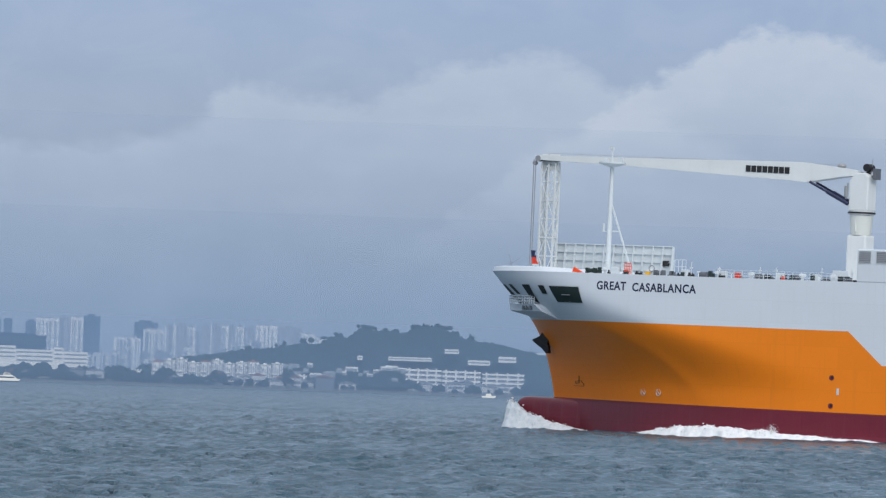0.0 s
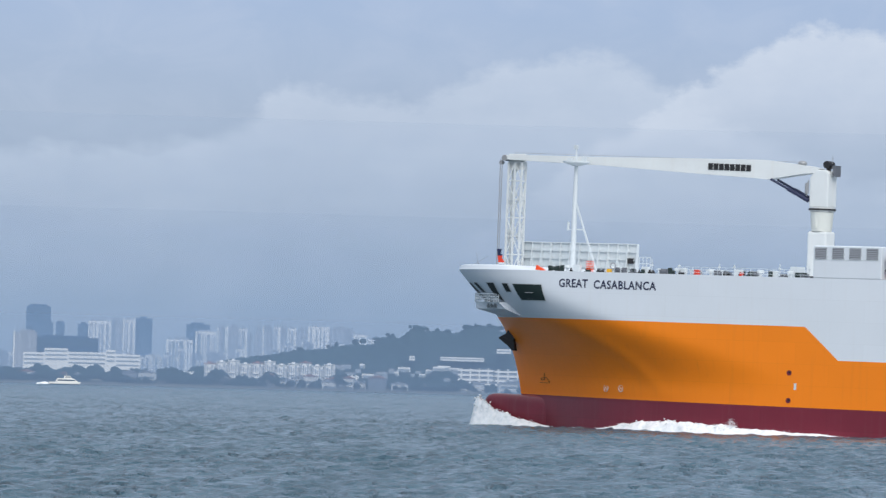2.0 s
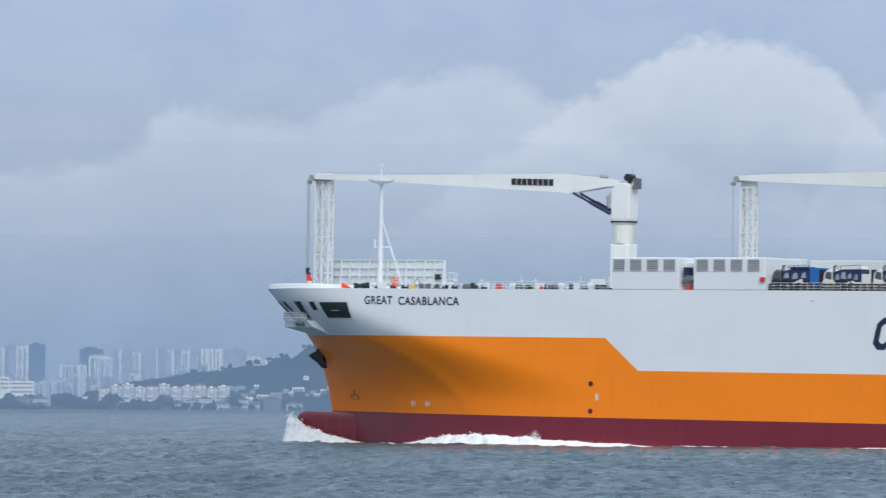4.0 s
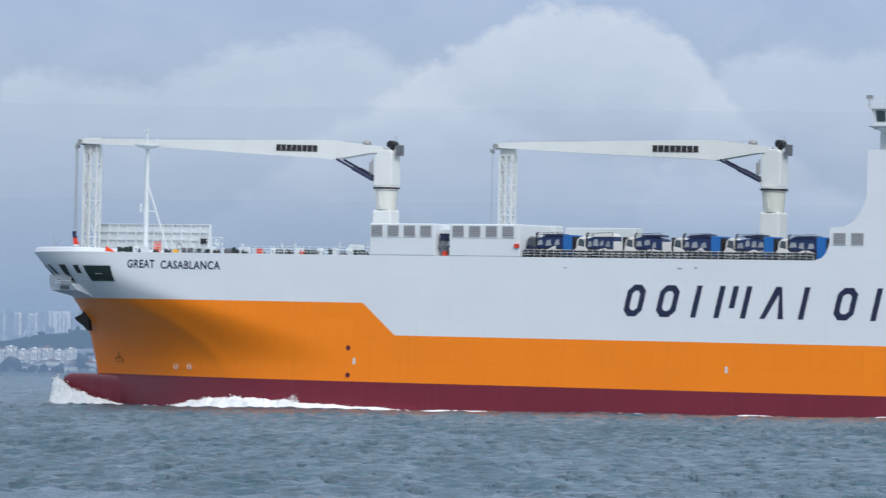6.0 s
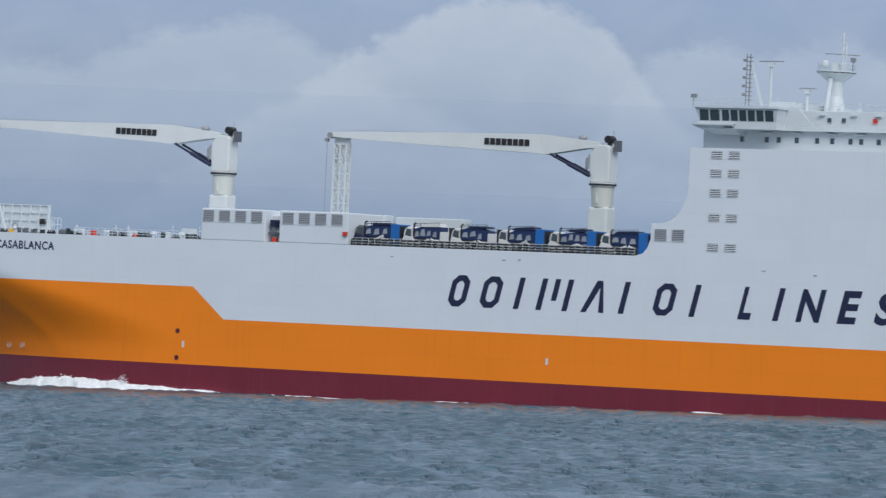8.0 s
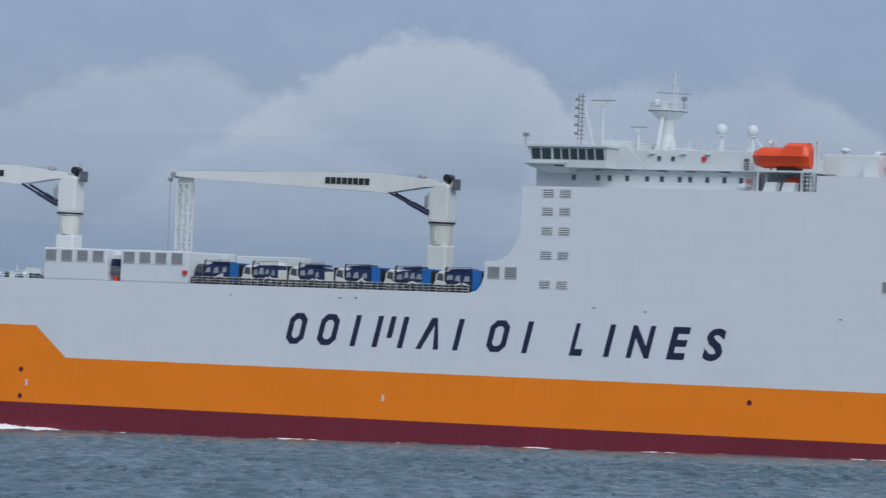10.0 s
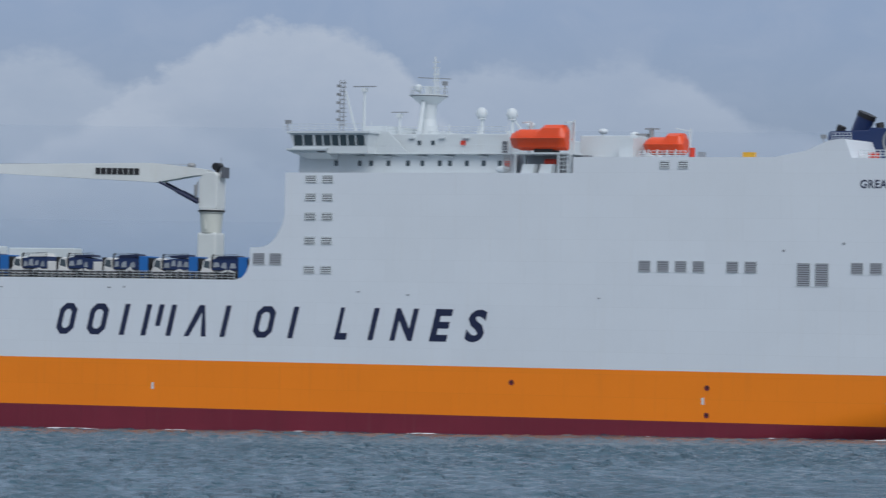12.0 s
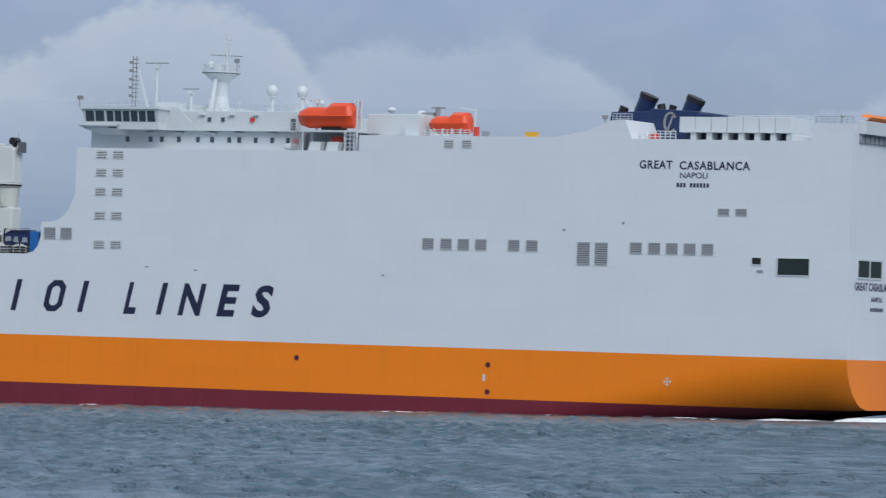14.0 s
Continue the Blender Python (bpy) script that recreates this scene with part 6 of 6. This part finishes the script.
def block(az0, az1, el, r, style, name="tower_block", label="", seed=0):
    """A far building: body, end pilasters, flat strips coloured as shaded recesses and windows, stepped roof plant."""
    rnd = random.Random(seed)
    a = (az0 + az1) / 2
    w, h = r * radians(az1 - az0), height(el, r)
    d = min(w, 22.0)
    t = thing(name, label, "building", "far waterfront buildings")
    t.matrix_world = Matrix.Translation(polar(a, r)) @ pose(0, 0, 0, 0, 0, -a)
    part("wall", Shape().box(-w / 2, w / 2, 0, d, -2, h), WALLS[style], t)
    if style == 2:
        n = max(2, int(h / 7.0))
        for k in range(n):
            part("window_band", Shape().box(-w / 2 + 0.6, w / 2 - 0.6, -0.12, 0.02, h * (k + 0.2) / n, h * (k + 0.85) / n), PANE_DARK, t)
    else:
        x = -w / 2 + w * rnd.uniform(0.04, 0.12)
        while x < w / 2 - 1.2:
            sw = min(rnd.choice((0.9, 1.4, 2.2, 3.0)), w / 2 - 0.5 - x)
            part("window_strip", Shape().box(x, x + sw, -0.1, 0.02, 1.5, h - rnd.uniform(0.6, 3.0)), RECESS if rnd.random() < 0.75 else PANE, t)
            x += sw + rnd.choice((0.7, 1.1, 2.0, 3.4))
        for k in rnd.choice(((), (), (-1,), (1,), (-1, 1))):
            part("pilaster", Shape().box(k * w / 2 - 0.5, k * w / 2 + 0.5, -0.5, 1.0, 0, h + rnd.uniform(0, 1.2)), WALLS[0], t)
    x0, x1 = -w * rnd.uniform(0.15, 0.42), w * rnd.uniform(0.1, 0.42)
    part("roof_plant", Shape().box(x0, x1, 2, d - 2, h, h + 1.0 + 0.025 * h * rnd.random()), WALLS[1 if style != 2 else 2], t)
    return t


def city():
    towers = [(-39.11, -38.83, 0.76, 2), (-39.0, -38.8, 0.58, 2), (-38.77, -38.67, 0.58, 2), (-38.52, -38.4, 0.57, 2), (-38.4, -38.14, 0.61, 0), (-38.13, -38.0, 0.63, 1), (-38.0, -37.87, 0.63, 0), (-37.86, -37.67, 0.65, 2), (-39.26, -39.01, 0.44, 1),
              (-37.5, -37.2, 0.42, 0), (-37.28, -37.01, 0.6, 2), (-37.17, -36.94, 0.52, 0), (-36.92, -36.83, 0.57, 1), (-36.81, -36.68, 0.58, 1)]
    more = [(-36.68, -36.59, 0.56, 0), (-36.59, -36.52, 0.5, 1), (-36.5, -36.41, 0.57, 1), (-36.4, -36.29, 0.59, 1), (-36.28, -36.22, 0.59, 0), (-36.21, -36.13, 0.58, 1), (-36.12, -36.03, 0.58, 0), (-36.02, -35.9, 0.57, 1), (-35.89, -35.66, 0.61, 0), (-35.65, -35.36, 0.6, 1), (-35.36, -35.21, 0.53, 0), (-35.19, -35.07, 0.48, 0),
            (-39.9, -39.7, 0.35, 1), (-39.6, -39.45, 0.3, 0), (-40.4, -40.1, 0.42, 1)]
    names = ("pale high-rise block of flats, hazy with distance", "grey high-rise tower, hazy with distance", "dark blue glass office tower, hazy with distance")
    for i, (a0, a1, e, st) in enumerate(towers + more):
        block(a0, a1, e, 4100 + 37 * (i * 7 % 9), st, "tower_block", names[st], i)
    block(-39.24, -38.98, 0.46, 3690, 1, "office_block", "grey office block with a plain face", 71)
    block(-39.0, -38.28, 0.41, 3700, 2, "office_block", "wide dark glass office block")
    for a0, a1, e in ((-39.13, -38.89, 0.233), (-38.89, -38.62, 0.285), (-38.62, -38.19, 0.248), (-38.19, -38.08, 0.28), (-38.08, -37.8, 0.235)):
        r, w = 3300.0, 3300 * radians(a1 - a0)
        t = thing("office_wing", "long low white office wing with window bands", "building", "far waterfront buildings")
        t.matrix_world = Matrix.Translation(polar((a0 + a1) / 2, r)) @ pose(0, 0, 0, 0, 0, -(a0 + a1) / 2)
        h = height(e, r)
        part("wall", Shape().box(-w / 2, w / 2, 0, 18, 0, h), WALLS[0], t)
        for k in range(3):
            z = h - 2.3 - 2.7 * k
            part("window_band", Shape().box(-w / 2 + 0.6, w / 2 - 0.6, -0.1, 0.05, z, z + 1.0), PANE, t)
    # low town between the towers and the shore trees
    rnd = random.Random(21)
    for i in range(46):
        a = -39.6 + 4.4 * (i + rnd.random()) / 46
        wide = rnd.uniform(0.05, 0.16)
        top = rnd.uniform(0.18, 0.34) if a > -37.7 else rnd.uniform(0.14, 0.24)
        if a > -36.3:
            top += 0.08
        block(a, a + wide, top, 3790 + 30 * rnd.random(), rnd.choice((0, 0, 1)), "town_block", "low pale town building, hazy with distance", 100 + i)
    # small houses on the slope over the water
    for i in range(34):
        a = -35.6 + 1.5 * (i + rnd.random()) / 34
        r, w = 2990.0 + 25 * rnd.random(), rnd.uniform(2.5, 8.0)
        z0 = height(rnd.uniform(0.02, 0.16), r)
        h = rnd.uniform(1.4, 3.0)
        t = thing("slope_house", "small white house on the wooded slope", "house", "slope houses")
        t.matrix_world = Matrix.Translation(polar(a, r)) @ pose(0, 0, 0, 0, 0, -a)
        part("wall", Shape().box(-w / 2, w / 2, 0, 6, 0, z0 + h), WALLS[rnd.choice((0, 1, 1))], t)
        part("window_band", Shape().box(-w * 0.44, w * 0.44, -0.1, 0.05, z0, z0 + h * 0.6), PANE, t)
        part("lower_trees", Shape().box(-w / 2 - 0.3, w / 2 + 0.3, -0.6, 0.3, 0, max(0.5, z0 - 0.2)), FOREST, t)
    # waterfront apartments in a stepped row
    for i in range(11):
        a = -37.0 + 0.137 * i
        r, w = 2990.0, 2990 * radians(0.128)
        e = 0.175 + 0.018 * (i % 3)
        t = thing("apartment_block", "cream waterfront apartment block with a tiled roof", "building", "waterfront apartments")
        t.matrix_world = Matrix.Translation(polar(a, r)) @ pose(0, 0, 0, 0, 0, -a)
        h = height(e, r)
        part("wall", Shape().box(-w / 2, w / 2, 0, 10, 0, h - 0.9), WALLS[0], t)
        part("roof", Shape().box(-w / 2 - 0.3, w / 2 + 0.3, -0.5, 10.3, h - 0.9, h - 0.45).box(-w * 0.2, w * 0.12, 1.5, 8.0, h - 0.45, h + 0.3), ROOF if i % 4 == 0 else WALLS[0], t)
        for k in range(5):
            part("bay", Shape().box(-w / 2 + w * (k + 0.22) / 5, -w / 2 + w * (k + 0.80) / 5, -0.15, 0.1, 1.5, h - 1.6 - 0.9 * (k % 3)), PANE if k % 2 else WALLS[1], t)
        for k in range(3):
            part("balcony", Shape().box(-w * 0.42, w * 0.1, -0.9, 0, 2.4 + 2.7 * k, 3.1 + 2.7 * k), WALLS[0], t)
    # low flats with long balconies
    for a0, a1, e in ((-34.16, -33.75, 0.172), (-33.74, -33.3, 0.165), (-33.28, -32.8, 0.15), (-35.49, -35.29, 0.057), (-37.3, -37.17, 0.047)):
        r, w, a = 2985.0, 2985 * radians(a1 - a0), (a0 + a1) / 2
        t = thing("terrace_flats", "low white flats with long balconies on the waterfront", "building", "waterfront apartments")
        t.matrix_world = Matrix.Translation(polar(a, r)) @ pose(0, 0, 0, 0, 0, -a)
        h = height(e, r)
        part("wall", Shape().box(-w / 2, w / 2, 0, 10, 0, h), WALLS[1], t)
        fl = max(2, int(h / 2.4))
        for k in range(fl):
            part("balcony", Shape().box(-w / 2, w / 2, -1.2, 0, h * (k + 0.55) / fl, h * (k + 0.98) / fl), WALLS[0], t)
        for k in range(4):
            x = -w / 2 + w * (k + 0.4) / 4
            part("stair_tower", Shape().box(x - 0.5, x + 0.5, -1.4, 2, 0, h + 0.8), WALLS[0], t)
    for a0, a1, e0, e1 in ((-34.36, -33.87, 0.262, 0.30), (-33.72, -33.56, 0.36, 0.405), (-34.72, -34.66, 0.255, 0.30), (-33.45, -33.2, 0.24, 0.29), (-33.1, -32.9, 0.28, 0.34)):
        r, w, a = 3120.0, 3120 * radians(a1 - a0), (a0 + a1) / 2
        t = thing("hill_building", "white building among the trees on the hill", "building", "hill buildings")
        t.matrix_world = Matrix.Translation(polar(a, r, height(e0, r))) @ pose(0, 0, 0, 0, 0, -a)
        h = height(e1, r) - height(e0, r)
        part("wall", Shape().box(-w / 2, w / 2, -60, 8, -0.3, h), WALLS[0], t)
        part("window_band", Shape().box(-w / 2 + 0.5, w / 2 - 0.5, -60.1, -60.02, h * 0.35, h * 0.6), PANE, t)
    # quay cranes beyond the point
    for a in (-33.0, -32.86, -32.7):
        r = 3450.0
        t = thing("quay_crane", "pale quay crane, hazy with distance", "crane", "quay cranes")
        t.matrix_world = Matrix.Translation(polar(a, r)) @ pose(0, 0, 0, 0, 0, -a)
        h = height(0.48, r)
        for x in (-2.2, 2.2):
            part("leg", Shape().beam((x, 0, 0), (x * 0.8, 0, h), 0.7), WALLS[1], t)
        part("boom", Shape().beam((-9, 0, h - 6), (8, 0, h - 5), 0.9), WALLS[0], t)
        part("brace", Shape().beam((-2.2, 0, h * 0.4), (2.2, 0, h * 0.7), 0.4), WALLS[1], t)
    rnd = random.Random(3)
    for i in range(44):
        a = rnd.uniform(-41, -33)
        t = thing("shore_house", "small pale house between the shore trees", "house", "shore houses")
        t.matrix_world = Matrix.Translation(polar(a, SHORE + 8 + 45 * rnd.random())) @ pose(0, 0, 0, 0, 0, -a + rnd.uniform(-20, 20))
        w, h = rnd.uniform(3, 10), rnd.uniform(3.0, 7.0)
        part("wall", Shape().box(-w / 2, w / 2, 0, 5, 0, h), WALLS[i % 2], t)
        part("roof", Shape().prism([(-w / 2 - 0.3, h), (w / 2 + 0.3, h), (0, h + 1.2)], -0.3, 5.3), ROOF if i % 5 == 0 else WALLS[1], t)
        for k in range(max(1, int(h / 2.6))):
            part("window_band", Shape().box(-w * 0.42, w * 0.42, -0.1, 0.05, 1.0 + 2.4 * k, 2.1 + 2.4 * k), PANE, t)


build_shore()
woods()
city()


# ---- boats off the far shore ----
def ferry():
    t = thing("ferry", "white passenger ferry crossing far off the shore", "boat")
    part("hull", Shape().prism([(-7.4, 0), (6.4, 0), (7.6, 1.4), (-7.6, 1.2)], -1.9, 1.9), WALLS[0], t)
    part("boot_stripe", Shape().prism([(-7.45, 0), (6.5, 0), (6.8, 0.45), (-7.5, 0.45)], -1.94, 1.94), PANE_DARK, t)
    part("cabin", Shape().prism([(-4.6, 1.3), (6.4, 1.3), (3.8, 3.1), (-3.6, 3.0)], -1.6, 1.6), WALLS[0], t)
    part("window_band", Shape().prism([(-3.6, 1.8), (5.0, 1.8), (4.4, 2.4), (-3.4, 2.4)], -1.66, -1.58), PANE_DARK, t)
    part("wheelhouse", Shape().prism([(-0.6, 3.0), (3.4, 3.0), (2.4, 4.2), (-0.4, 4.2)], -1.1, 1.1), WALLS[0], t)
    part("wheelhouse_window", Shape().prism([(0.0, 3.4), (2.9, 3.4), (2.6, 3.85), (0.1, 3.85)], -1.15, -1.09), PANE_DARK, t)
    part("mast", Shape().tube((0.7, 0, 4.2), (0.5, 0, 5.8), 0.12, n=5).beam((-0.2, 0, 5.0), (1.4, 0, 5.0), 0.12), WALLS[1], t)
    part("stern_wash", Shape().ball((-9.6, 0, 0.3), 2.4, 1.6, 0.9, 12, 6).ball((-12.0, 0.2, 0.2), 1.6, 1.4, 0.55, 10, 6), FOAM, t, "white wash at the stern")
    return t


def launch():
    t = thing("launch", "small white motor launch far off the shore", "boat")
    part("hull", Shape().prism([(-3.2, 0), (2.8, 0), (3.6, 1.1), (-3.3, 0.9)], -1, 1), WALLS[0], t)
    part("cabin", Shape().prism([(-1.5, 1.0), (1.4, 1.0), (0.8, 2.0), (-1.2, 2.0)], -0.8, 0.8), WALLS[0], t)
    return t


far_ferry, far_launch = ferry(), launch()


# ---- haze over the water: painted on thin, pale, see-through sheets before shore and towers ----
def haze_sheet(r, thickness):
    m = bpy.data.materials.new("painted_haze")
    m.use_nodes = True
    tr = m.node_tree
    tr.nodes.clear()
    co = tr.nodes.new("ShaderNodeTexCoord")
    sep = tr.nodes.new("ShaderNodeSeparateXYZ")
    tr.links.new(co.outputs["Object"], sep.inputs[0])
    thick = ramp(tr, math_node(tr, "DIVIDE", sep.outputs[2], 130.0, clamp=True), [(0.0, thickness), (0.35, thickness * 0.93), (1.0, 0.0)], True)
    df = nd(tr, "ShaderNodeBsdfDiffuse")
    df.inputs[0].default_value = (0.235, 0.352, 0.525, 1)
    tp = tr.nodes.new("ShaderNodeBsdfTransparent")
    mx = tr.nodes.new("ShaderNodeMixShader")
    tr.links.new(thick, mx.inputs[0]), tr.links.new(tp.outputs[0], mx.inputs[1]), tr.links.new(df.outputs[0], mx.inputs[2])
    out = tr.nodes.new("ShaderNodeOutputMaterial")
    tr.links.new(mx.outputs[0], out.inputs[0])
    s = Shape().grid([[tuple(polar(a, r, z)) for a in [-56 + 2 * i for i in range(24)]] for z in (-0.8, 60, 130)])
    thing("backdrop_haze_sheet", "thin see-through sheet painted as pale blue haze over the far water", "haze", kind="structure", data=s.mesh("backdrop_haze_sheet", m))


haze_sheet(SHORE - 20, 0.53)
haze_sheet(3760.0, 0.42)


# ---- moving things ----
def motions():
    times = [0, 2, 4, 6, 8, 10, 12, 14]
    walk(ship, [(t, ship_pose(t)) for t in times])
    for ob, local in carried_things:
        walk(ob, [(t, ship_pose(t) @ local) for t in times])
    for ob in carried_foam:
        walk(ob, [(t, ship_pose(t)) for t in times])
    # the chop drifts slowly down wind
    walk(water, [(t, pose(-0.9 * t, -0.5 * t, SEA_Z)) for t in times])
    walk(far_ferry, [(t, Matrix.Translation(polar(-38.74 + 0.046 * t, SHORE - 60, SEA_Z)) @ pose(0, 0, 0, 0, 0, 38.7)) for t in times])
    walk(far_launch, [(t, Matrix.Translation(polar(-33.2 - 0.01 * t, SHORE - 70, SEA_Z)) @ pose(0, 0, 0, 0, 0, 33)) for t in times])


motions()
